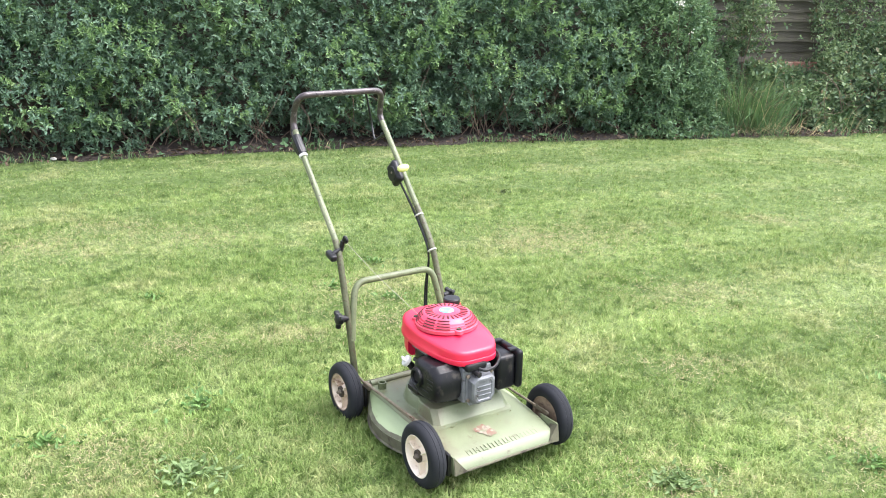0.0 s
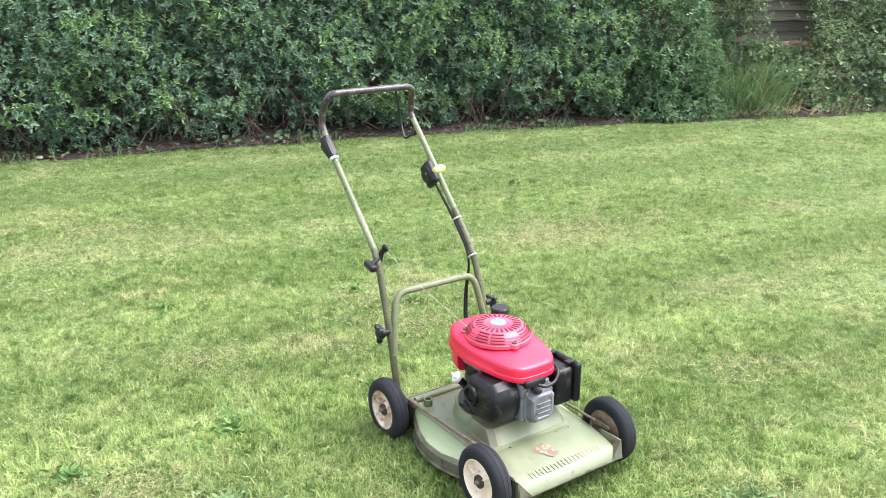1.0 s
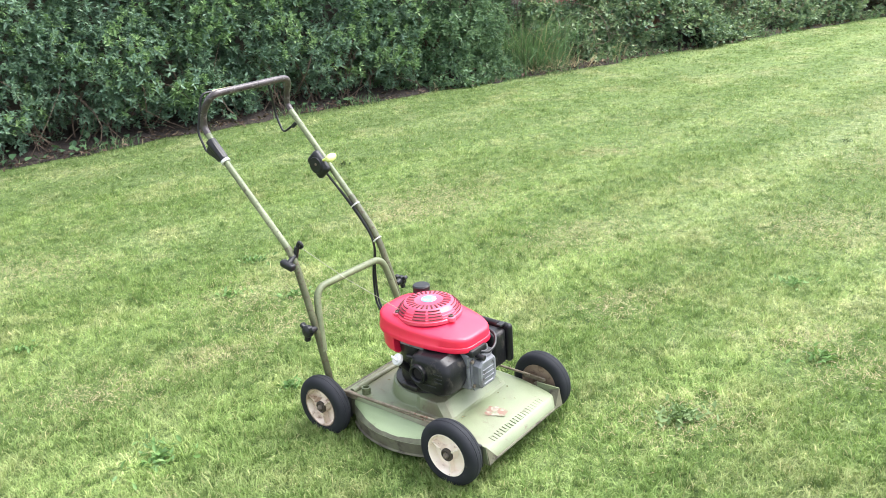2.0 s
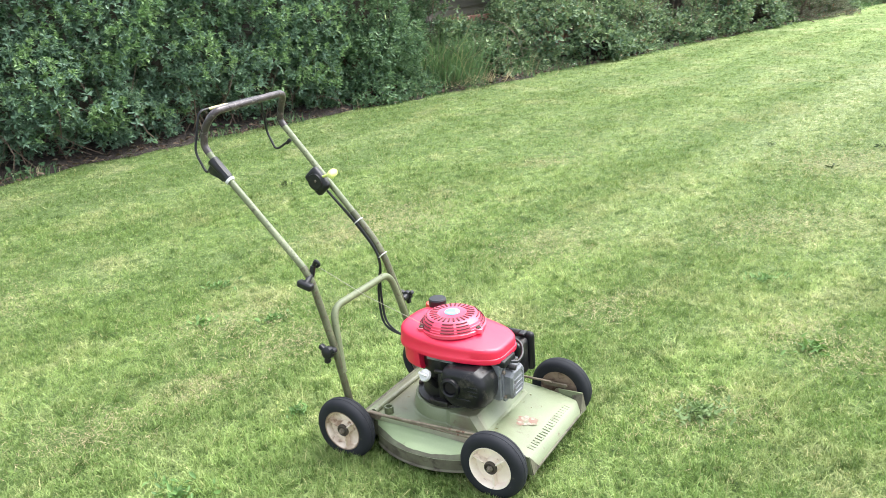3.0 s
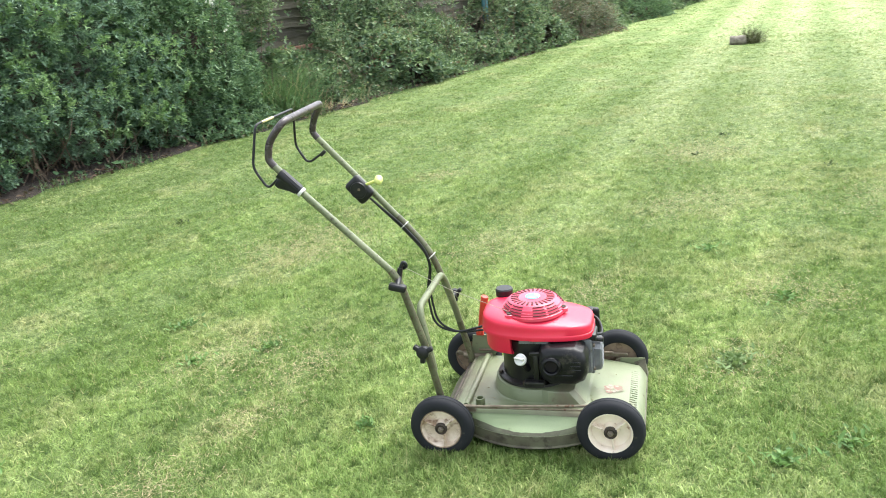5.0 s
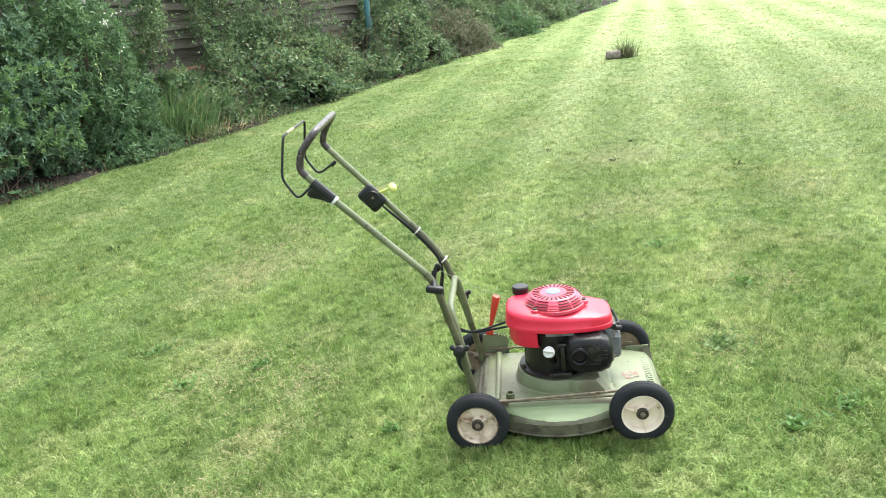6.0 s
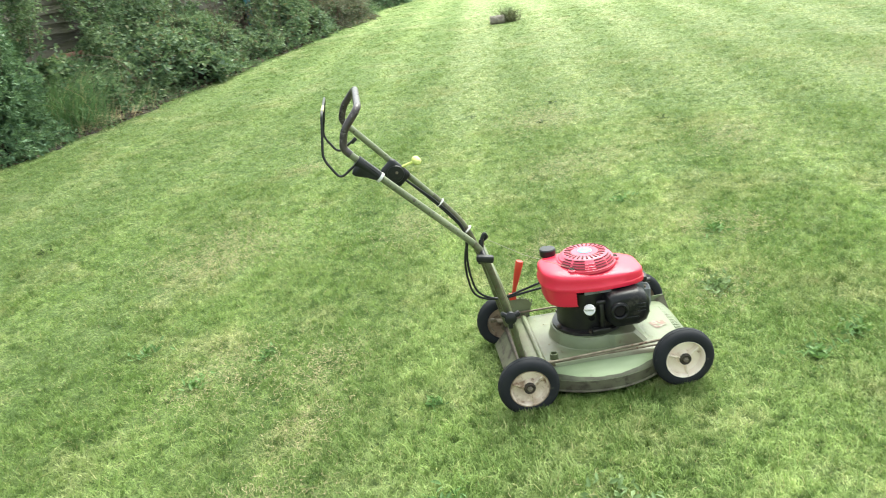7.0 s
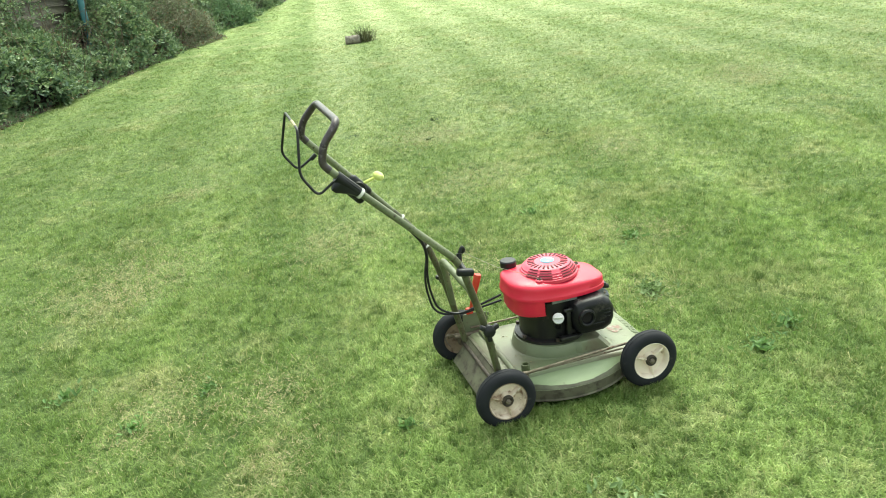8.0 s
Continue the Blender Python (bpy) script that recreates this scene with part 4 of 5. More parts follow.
def build_post(at, r, h, material, label):
    bm = bmesh.new()
    lathe(bm, [(0, -0.1), (r, -0.1), (r, h), (r * 0.78, h + 0.02), (0, h + 0.025)], 16)
    ob = part("post", bm, material, None)
    ob.location = at
    tagged(ob, label, "post")


def build_log():
    log = empty("log", pose(8.86, 7.36, 0, 0, 0, -62), "short weathered cut log lying on the lawn, pale sawn end", "log")
    bm = bmesh.new()
    prof = [(0.0, -0.11), (0.058, -0.11), (0.066, -0.09), (0.061, 0.0), (0.067, 0.08), (0.056, 0.1), (0.0, 0.1)]
    lathe(bm, prof, 22, Matrix.Translation((0, 0, 0.052)) @ Matrix.Rotation(radians(90), 4, "Y"))
    for v in bm.verts:
        v.co += Vector((0, 0, 1)) * 0.009 * math.sin(v.co.x * 40 + v.co.y * 55) + Vector((0, 1, 0)) * 0.006 * math.sin(v.co.x * 33 + v.co.z * 70)
    part("bark", bm, LOG, log)
    bm = bmesh.new()
    lathe(bm, [(0, 0.006), (0.03, 0.005), (0.05, 0.003), (0.053, 0), (0, 0)], 22, Matrix.Translation((-0.111, 0, 0.052)) @ Matrix.Rotation(radians(-90), 4, "Y"))
    part("sawn_end", bm, LOGEND, log, "pale grey sawn end")


def build_stone(at, size, label):
    bm = bmesh.new()
    bmesh.ops.create_icosphere(bm, subdivisions=2, radius=1.0)
    for v in bm.verts:
        k = 1 + 0.12 * math.sin(v.co.x * 4 + 1) * math.sin(v.co.y * 5) + 0.08 * math.sin(v.co.z * 7)
        v.co = Vector((v.co.x * 0.028 * k, v.co.y * 0.02 * k, v.co.z * 0.014 * k)) * size
    ob = part("stone", bm, PALESTONE, None)
    ob.location = at
    tagged(ob, label, "stone")


build_stone((-3.33, 6.55, 0.016), 1.0, "small whitish stone lying at the hedge foot")
build_stone((4.5, 9.23, 0.016), 1.25, "small pale stone on bare soil by the brambles")
build_stone((5.72, 9.6, 0.03), 1.4, "pale rounded stone under the bramble edge")
build_fence()
build_hedge_backing()
build_brick_wall()
build_post((7.19, 10.56, 0), 0.045, 1.95, BLUEPOST, "faded blue-green painted metal post among the brambles")
build_post((13.85, 13.0, 0), 0.14, 1.3, GREYPOST, "grey-blue weathered post standing at the far thicket edge")
build_log()
build_tall_grass("grass_tuft", 9.02, 7.26, (0.055, 0.05), 420, 0.25, STUBBLE, "brownish tuft of coarse uncut grass beside the log", 61)


# ---- lawn mower: x forwards, y to its left ----
MOWER = Matrix.Translation((-0.3165, 2.6186, 0)) @ Matrix.Rotation(radians(-53.88), 4, "Z")


def build_wheel(mower, x, y, z, r, outer, rim_mat):
    """outer: -1 when the outside faces the mower's right."""
    m = Matrix.Translation((x, y, z)) @ Matrix.Rotation(radians(90 if outer < 0 else -90), 4, "X")
    k = r / 0.1
    bm = bmesh.new()
    # dished rim with three ribs; local z points outwards
    lathe(bm, [(0.0, -0.030), (0.017, -0.030), (0.06, -0.034), (0.066, -0.042), (0.066, 0.0), (0.0615, 0.001), (0.0585, -0.004), (0.0565, -0.021), (0.024, -0.023), (0.02, -0.014), (0.018, -0.006), (0.0, -0.006)], 40, Matrix.Scale(k, 4))
    for i in range(3):
        a = radians(38 + 120 * i)
        rbox(bm, (0.038 * k * math.cos(a), 0.038 * k * math.sin(a), -0.0125), (0.042 * k, 0.0056, 0.02), 0.0018, 1, Matrix.Rotation(a, 4, "Z"))
    wheel = part("wheel", bm, rim_mat, mower)
    wheel.matrix_local = m
    bm = bmesh.new()
    lathe(bm, [(0.0605, -0.002), (0.062, 0.002), (0.064, 0.0028), (0.0655, 0.001), (0.0645, -0.004)], 40, Matrix.Scale(k, 4))
    part("rim_lip", bm, CREAM if rim_mat == CREAM else RUST, wheel, "" if rim_mat == CREAM else "rust-brown rim edge")
    bm = bmesh.new()
    prof = [(0.064, -0.044), (0.072, -0.047), (0.084, -0.0465), (0.093, -0.043), (0.0975, -0.036), (0.0995, -0.03), (0.0985, -0.029), (0.1, -0.027), (0.1, -0.016), (0.0985, -0.0145),
            (0.0995, -0.013), (0.0975, -0.006), (0.092, 0.0005), (0.083, 0.004), (0.072, 0.0045), (0.065, 0.002), (0.064, -0.003), (0.064, -0.044)]
    lathe(bm, prof, 56, Matrix.Scale(k, 4))
    part("tyre", bm, RUBBER, wheel, "black rubber tyre with grass dust")
    bm = bmesh.new()
    lathe(bm, [(0, -0.006), (0.0185, -0.006), (0.018, 0.0), (0.0145, 0.002), (0.012, -0.001), (0, -0.001)], 24)
    part("hub", bm, BOLT, wheel, "greasy dark hub")
    bm = bmesh.new()
    lathe(bm, [(0, -0.002), (0.0085, -0.002), (0.0085, 0.005), (0.005, 0.006), (0.0045, 0.011), (0, 0.0115)], 6)
    part("axle_nut", bm, STEEL, wheel)


def arc(cx, cy, r, a0, a1, n, z):
    return [Vector((cx + r * math.cos(radians(a0 + (a1 - a0) * i / (n - 1))), cy + r * math.sin(radians(a0 + (a1 - a0) * i / (n - 1))), z)) for i in range(n)]


def build_deck(mower):
    # top plate: long section swept across
    sec = [(0.022, 0.06), (0.022, 0.112), (0.03, 0.119), (0.05, 0.121), (0.2, 0.122), (0.38, 0.122), (0.44, 0.118), (0.5, 0.109), (0.548, 0.099), (0.556, 0.094), (0.571, 0.078), (0.573, 0.07), (0.57, 0.066)]
    bm = bmesh.new()
    vs = [0.064, 0.068, 0.076] + [0.09 + 0.02 * i for i in range(17)] + [0.416, 0.423, 0.427]
    drop = {0.064: 0.012, 0.068: 0.004, 0.427: 0.012, 0.423: 0.004}
    loft(bm, [[Vector((u, v, z - (drop.get(v, 0) if z > 0.08 else 0) - 0.0015 * math.sin(u * 19) * math.sin(v * 23))) for u, z in sec] for v in vs], False, False, closed=False)
    deck = part("deck", bm, DECK, mower, "pale sage-green painted steel deck with scuffs")
    # straight sides under the plate
    for v in (0.063, 0.428):
        bm = bmesh.new()
        rbox(bm, (0.26, v + (0.0015 if v < 0.2 else -0.0015), 0.08), (0.47, 0.003, 0.05), 0.001, 1)
        part("side_wall", bm, SKIRT, deck)
    # curved chamber that bulges out at both sides
    for s in (1, -1):
        bm = bmesh.new()
        cv = 0.30 if s > 0 else 0.19
        a0, a1 = (-125, -55) if s > 0 else (125, 55)
        n = 32
        y0, y1 = (0.07, 0.0635) if s > 0 else (0.42, 0.4265)
        rim = arc(0.25, cv, 0.2955, a0, a1, n, 0.071)
        chord = [Vector((p.x, y1, 0.106)) for p in rim]
        rings = [[Vector((p.x, y0, 0.1165)) for p in rim], chord]
        for f, z in ((0.3, 0.098), (0.6, 0.0895), (0.85, 0.081), (0.96, 0.0765), (1.0, 0.0735)):
            rings.append([Vector((a.x, a.y + (b.y - a.y) * f, z)) for a, b in zip(chord, rim)])
        loft(bm, rings, False, False, closed=False)
        part("chamber_top", bm, CHAMBER, deck, "paler green chamber top")
        bm = bmesh.new()
        steps = ((0.0, 0.106), (0.3, 0.098), (0.6, 0.0895), (0.85, 0.081), (0.96, 0.0765), (1.0, 0.0735))
        rows = [[], [], [], []]
        for i, (a, b) in enumerate(zip(chord, rim)):
            e = abs(2 * i / (n - 1) - 1)
            start = 0.86 - 0.42 * e ** 2.2 + 0.012 * math.sin(i * 1.1) + 0.008 * math.sin(i * 2.7 + 1)
            for row, f in zip(rows, (start, start * 0.6 + 0.4, start * 0.25 + 0.75, 1.004)):
                z = np.interp(f, [q[0] for q in steps], [q[1] for q in steps])
                row.append(Vector((a.x, a.y + (b.y - a.y) * f, z + 0.0009)))
        loft(bm, rows, False, False, closed=False)
        part("grime", bm, GRIME, deck, "brown caked grime along the chamber edge")
        bm = bmesh.new()
        rings = [arc(0.25, cv, r, a0, a1, n, z) for r, z in ((0.2945, 0.0755), (0.2957, 0.072), (0.2935, 0.041), (0.2985, 0.037), (0.295, 0.033), (0.29, 0.037))]
        loft(bm, rings, False, False, closed=False)
        part("skirt", bm, SKIRT, deck, "grimy skirt caked with dried clippings")
    # front cheeks and rail
    for v in (0.0625, 0.4285):
        bm = bmesh.new()
        q = [(0.49, 0.118), (0.566, 0.12), (0.574, 0.068), (0.49, 0.068)]
        loft(bm, [[Vector((u, v + d, z)) for u, z in q] for d in (-0.002, 0.002)])
        part("cheek", bm, DECK, deck)
        bm = bmesh.new()
        w = 0.04 if v < 0.2 else -0.04
        corner = [bm.verts.new(c) for c in ((0.5665, v, 0.1205), (0.5775, v, 0.068), (0.5755, v + w, 0.071), (0.53, v, 0.108))]
        for f in ((0, 1, 2), (0, 2, 3), (0, 3, 1), (1, 3, 2)):
            bm.faces.new([corner[i] for i in f])
        part("gusset", bm, SKIRT, deck, "rust-brown corner gusset", smooth=False)
    bm = bmesh.new()
    tube(bm, [(0.572, 0.062, 0.07), (0.572, 0.429, 0.07)], 0.004, 8)
    part("front_rail", bm, SKIRT, deck)
    # raised plain blocks along the front
    tilt = Matrix.Rotation(radians(11.5), 4, "Y")
    for i in range(10):
        bm = bmesh.new()
        y = 0.127 + i * 0.0255
        rbox(bm, (0.5385, y, 0.1012), (0.022, 0.0048, 0.003), 0.001, 1, tilt)
        rbox(bm, (0.5385, y + 0.0125, 0.1012), (0.022, 0.0048, 0.003), 0.001, 1, tilt)
        rbox(bm, (0.5385 + 0.0075 * (i % 3 - 1), y + 0.006, 0.1012 - 0.00153 * (i % 3 - 1)), (0.0055, 0.011, 0.003), 0.001, 1, tilt)
        part("raised_block", bm, DECK, deck)
    rng = random.Random(4)
    for name, mat_, tag, spots in (("decal", DECAL, "faded red sticker remains", 14), ("decal_print", PRINT, "scraps of white sticker print", 9)):
        bm = bmesh.new()
        for _ in range(spots):
            u, v = 0.478 + rng.uniform(-0.02, 0.02), 0.228 + rng.uniform(-0.022, 0.022)
            if name == "decal" and _ < 4:
                u, v = 0.49 + rng.uniform(-0.006, 0.006), 0.24 + rng.uniform(-0.01, 0.01)
            k = 0.75 if name == "decal_print" else 1.35
            ring_ = []
            for i in range(7):
                a = 2 * math.pi * i / 7
                du, dv = k * rng.uniform(0.006, 0.011) * math.cos(a), k * rng.uniform(0.006, 0.012) * math.sin(a)
                ring_.append(bm.verts.new((u + du, v + dv, 0.1138 - 0.15 * (u + du - 0.478) + (0.0008 if k < 1 else 0.0004) + 0.0002 * _ / 9)))
            bm.faces.new(ring_)
        part(name, bm, mat_, deck, tag)
    # dry clippings lying on the plate
    rng = np.random.default_rng(14)
    n = 26
    u = np.concatenate([rng.uniform(0.07, 0.14, n // 2), rng.normal(0.425, 0.02, n - n // 2)])
    w = rng.uniform(0.08, 0.41, n)
    top = np.interp(u, [0.05, 0.38, 0.44, 0.5], [0.1235, 0.1245, 0.1205, 0.1115])
    a = rng.uniform(0, 2 * np.pi, n)
    v, lo, st = leaves(rng, np.column_stack([u, w, top]), np.column_stack([np.cos(a), np.sin(a), np.zeros(n)]), rng.uniform(0.005, 0.014, n), 0.22)
    tagged(raw_mesh("dry_clippings", v, lo, st, CLIPPING, deck), "bits of dry grass on the deck", kind="stuff")
    # engine mount: rounded at the back, square with sloping front
    def ring(g, z, front):
        back = arc(0.25, 0.24, 0.122 + g, 75, 285, 22, z)
        return back + [Vector((0.3, 0.113 - g, z)), Vector((front - 0.015, 0.113 - g, z)), Vector((front, 0.13 - g, z)), Vector((front, 0.35 + g, z)), Vector((front - 0.015, 0.365 + g, z)), Vector((0.3, 0.365 + g, z))]
    bm = bmesh.new()
    loft(bm, [ring(0.016, 0.119, 0.418), ring(0.008, 0.124, 0.408), ring(0.001, 0.158, 0.378), ring(-0.001, 0.161, 0.375), ring(-0.006, 0.162, 0.37)])
    mount = part("engine_mount", bm, DECK, deck)
    mount.data.set_sharp_from_angle(angle=radians(22))
    # raised rib, bar and rear flap
    bm = bmesh.new()
    tube(bm, [(0.062, 0.075, 0.126), (0.062, 0.405, 0.126)], 0.009, 10)
    part("rear_rib", bm, DECK, deck)
    bm = bmesh.new()
    rbox(bm, (-0.012, 0.245, 0.074), (0.004, 0.335, 0.105), 0.001, 1, Matrix.Rotation(radians(40), 4, "Y"))
    rbox(bm, (0.03, 0.245, 0.112), (0.03, 0.335, 0.005), 0.001, 1)
    part("rear_flap", bm, SKIRT, deck, "dark brown dirty rear flap")
    bm = bmesh.new()
    lathe(bm, [(0.0, 0.119), (0.0135, 0.119), (0.0135, 0.142), (0.0095, 0.142), (0.0095, 0.128), (0, 0.128)], 20, Matrix.Translation((0.1, 0.096, 0)))
    part("oil_cup", bm, TUBE2, deck)


def cowl_ring(scale, z, tilt=0.0, n=64):
    out = []
    for i in range(n):
        a = 2 * math.pi * i / n
        c, s = math.cos(a), math.sin(a)
        e = 2 / (4.6 if c > 0 else 3.1)
        u = math.copysign(abs(c) ** e, c)
        v = math.copysign(abs(s) ** e, s)
        w = 0.113 - 0.03 * max(0, (u + 0.1)) ** 1.4
        out.append(Vector((0.264 + 0.163 * u * scale, 0.24 + w * v * scale, z + tilt * u)))
    return out


def build_engine(mower):
    bm = bmesh.new()
    c = Matrix.Translation((0.25, 0.243, 0))
    lathe(bm, [(0, 0.158), (0.114, 0.158), (0.117, 0.163), (0.116, 0.17), (0.106, 0.174), (0.1, 0.175), (0.098, 0.24), (0.1, 0.3), (0, 0.3)], 48, c)
    engine = part("engine_block", bm, SOOT, mower, "dirty black engine crankcase")
    for a in (200, 260, 320, 20, 80, 140):
        bm = bmesh.new()
        lathe(bm, [(0, 0.172), (0.007, 0.172), (0.007, 0.18), (0, 0.181)], 6, c @ Matrix.Translation((0.111 * math.cos(radians(a)), 0.111 * math.sin(radians(a)), 0)))
        part("bolt", bm, BOLT, engine)
    # red shroud
    bm = bmesh.new()
    loft(bm, [cowl_ring(0.97, 0.313, -0.01), cowl_ring(1.008, 0.313, -0.01), cowl_ring(1.014, 0.3155, -0.01), cowl_ring(1.014, 0.323, -0.009), cowl_ring(1.009, 0.3265, -0.009), cowl_ring(0.998, 0.3285, -0.01), cowl_ring(0.994, 0.3465, -0.0125), cowl_ring(0.988, 0.353, -0.0138), cowl_ring(0.97, 0.3578, -0.0147),
              cowl_ring(0.925, 0.361, -0.0155), cowl_ring(0.87, 0.364, -0.0155), cowl_ring(0.74, 0.3685, -0.014), cowl_ring(0.5, 0.373, -0.008), cowl_ring(0.2, 0.377)], True, True)
    cowl = part("cowl", bm, RED, mower, "glossy faded red plastic engine cover")
    bm = bmesh.new()
    pts = [r for r in cowl_ring(0.955, 0.0) if r.x < 0.195]
    near = [p for p in pts if p.y < 0.24]
    far = [p for p in pts if p.y >= 0.24]
    pts = far + near
    def lower(s, z):
        return [Vector((0.264 + (p.x - 0.264) * s, 0.24 + (p.y - 0.24) * s, z)) for p in pts]
    loft(bm, [lower(0.9, 0.262), lower(0.96, 0.266), lower(0.99, 0.276), lower(1.0, 0.32)])
    part("fuel_tank", bm, RED, cowl, "red fuel tank side")
    # starter grille
    g = Matrix.Translation((0.252, 0.236, 0))
    bm = bmesh.new()
    lathe(bm, [(0.096, 0.368), (0.096, 0.377), (0.0925, 0.379), (0.092, 0.383), (0.089, 0.384), (0.0875, 0.389), (0.0845, 0.39), (0.082, 0.396), (0.078, 0.398), (0.073, 0.404), (0.066, 0.407), (0.03, 0.409), (0, 0.4095)], 56, g)
    for a in (-9, 230, 110):
        lathe(bm, [(0, 0.37), (0.013, 0.37), (0.013, 0.381), (0.01, 0.383), (0, 0.383)], 16, g @ Matrix.Translation((0.093 * math.cos(radians(a)), 0.093 * math.sin(radians(a)), 0)))
    grille = part("starter_grille", bm, PINK, cowl, "faded pinkish-red starter grille")
    bm = bmesh.new()
    rbox(bm, (0, 0, 0), (0.023, 0.0056, 0.0045), 0.001, 1)
    slot = part("vent_slot", bm, VENT, cowl)
    for i in range(26):
        a = 2 * math.pi * i / 26
        ob = slot
        if i:
            ob = new("vent_slot", slot.data)
            ob.parent = cowl
        ob.matrix_local = Matrix.Translation((0.252 + 0.0535 * math.cos(a), 0.236 + 0.0535 * math.sin(a), 0.4073)) @ Matrix.Rotation(a, 4, "Z")
    for a0, a1 in ((-82, -57), (-52, -26), (8, 34), (39, 64), (-160, -136), (-131, -104)):
        for r, z in ((0.0745, 0.4035), (0.081, 0.397), (0.0868, 0.3905), (0.0915, 0.3835)):
            bm = bmesh.new()
            tube(bm, arc(0.252, 0.236, r, a0, a1, 12, z), 0.0017, 6)
            part("vent_slot", bm, VENT, cowl)
    bm = bmesh.new()
    lathe(bm, [(0, 0.4115), (0.0215, 0.4112), (0.0225, 0.4095), (0, 0.4095)], 24, g)
    part("round_sticker", bm, STICKER, cowl, "blue and white round sticker")
    for a in (-9, 230, 110):
        bm = bmesh.new()
        lathe(bm, [(0, 0.382), (0.0082, 0.382), (0.008, 0.3865), (0.005, 0.3875), (0.004, 0.385), (0, 0.385)], 12, g @ Matrix.Translation((0.093 * math.cos(radians(a)), 0.093 * math.sin(radians(a)), 0)))
        part("screw", bm, BOLT, cowl)
    bm = bmesh.new()
    f = Matrix.Translation((0.15, 0.322, 0))
    lathe(bm, [(0, 0.37), (0.02, 0.37), (0.02, 0.378), (0.026, 0.379), (0.027, 0.398), (0.024, 0.402), (0, 0.403)], 28, f)
    part("fuel_cap", bm, BLACK, mower, "black screw fuel cap")
    bm = bmesh.new()
    rbox(bm, (0.262, 0.139, 0.309), (0.085, 0.006, 0.016), 0.001, 1)
    part("rating_plate", bm, ALLOY, mower, "grey metal plate under the cowl")
    # oil dipstick
    stick = Vector((0.226, 0.112, 0.262))
    bm = bmesh.new()
    tube(bm, [(0.24, 0.15, 0.215), (0.226, 0.118, 0.254)], 0.011, 12)
    neck = part("filler_neck", bm, SOOT, mower)
    bm = bmesh.new()
    aim = between(stick, stick + Vector((-0.25, -0.75, 0.6)))
    lathe(bm, [(0, -0.006), (0.017, -0.006), (0.018, 0.003), (0.016, 0.006), (0, 0.006)], 20, aim)
    rbox(bm, aim @ Vector((0, 0, 0.011)), (0.03, 0.007, 0.012), 0.002, 1, aim.to_3x3().to_4x4())
    part("dipstick_cap", bm, WHITE, neck, "white twist cap")
    bm = bmesh.new()
    rbox(bm, (0.268, 0.132, 0.225), (0.016, 0.02, 0.09), 0.004, 2)
    rbox(bm, (0.268, 0.124, 0.276), (0.034, 0.012, 0.012), 0.003, 1)
    rbox(bm, (0.262, 0.122, 0.182), (0.06, 0.022, 0.016), 0.004, 2)
    part("control_bracket", bm, SOOT, mower, "black cast control bracket")
    # silencer guard with its outlet
    bm = bmesh.new()
    def guard_ring(y, inset):
        x0, x1, z0, z1 = 0.276 + inset, 0.419 - inset, 0.186 + inset, 0.304 - inset
        return [Vector(p) for p in ((x0 + 0.03, y, z0), (x1 - 0.034, y, z0), (x1 - 0.01, y, z0 + 0.012), (x1, y, z0 + 0.036), (x1, y, z1 - 0.038), (x1 - 0.012, y, z1 - 0.014),
                                        (x1 - 0.034, y, z1), (x0 + 0.026, y, z1), (x0 + 0.008, y, z1 - 0.008), (x0, y, z1 - 0.026), (x0, y, z0 + 0.04), (x0 + 0.009, y, z0 + 0.014))]
    loft(bm, [guard_ring(y, i) for y, i in ((0.2, 0.004), (0.16, 0.0), (0.122, 0.001), (0.11, 0.004), (0.101, 0.011), (0.0975, 0.02))])
    lathe(bm, [(0.03, 0.0), (0.0285, 0.008), (0.023, 0.0105), (0.0195, 0.008), (0.0175, 0.0), (0.017, -0.002)], 24, Matrix.Translation((0.316, 0.098, 0.25)) @ Matrix.Rotation(radians(90), 4, "X"))
    guard = part("silencer_guard", bm, DUSTY, mower, "black plastic silencer guard with round outlet")
    bm = bmesh.new()
    lathe(bm, [(0, 0.003), (0.017, 0.0026), (0.017, 0.001), (0, 0.001)], 20, Matrix.Translation((0.316, 0.098, 0.25)) @ Matrix.Rotation(radians(90), 4, "X"))
    guard.data.set_sharp_from_angle(angle=radians(29))
    part("outlet", bm, HOLE, guard, "dark outlet hole")
    bm = bmesh.new()
    for k in range(4):
        rbox(bm, (0.352 + 0.001 * k, 0.0975, 0.222 - k * 0.0), (0.05, 0.003, 0.004), 0.001, 1) if k == 0 else rbox(bm, (0.385, 0.0975, 0.276 - 0.012 * k), (0.028, 0.003, 0.003), 0.001, 1)
    part("guard_ribs", bm, BLACK, guard)
    # cylinder head
    bm = bmesh.new()
    rbox(bm, (0.4, 0.235, 0.24), (0.05, 0.1, 0.11), 0.008, 3)
    def lid(x, h, v):
        return [Vector((x, 0.242 + a * h, 0.228 + b * v)) for a, b in ((-1, -0.55), (-0.7, -1), (0.7, -1), (1, -0.55), (1, 0.7), (0.72, 1), (-0.72, 1), (-1, 0.7))]
    loft(bm, [lid(0.42, 0.05, 0.052), lid(0.428, 0.05, 0.052), lid(0.4285, 0.042, 0.045), lid(0.446, 0.04, 0.042), lid(0.4515, 0.035, 0.036), lid(0.452, 0.028, 0.03), lid(0.4495, 0.026, 0.028)])
    head = part("cylinder_head", bm, ALLOY, mower, "grey cast alloy cylinder head")
    head.data.set_sharp_from_angle(angle=radians(25))
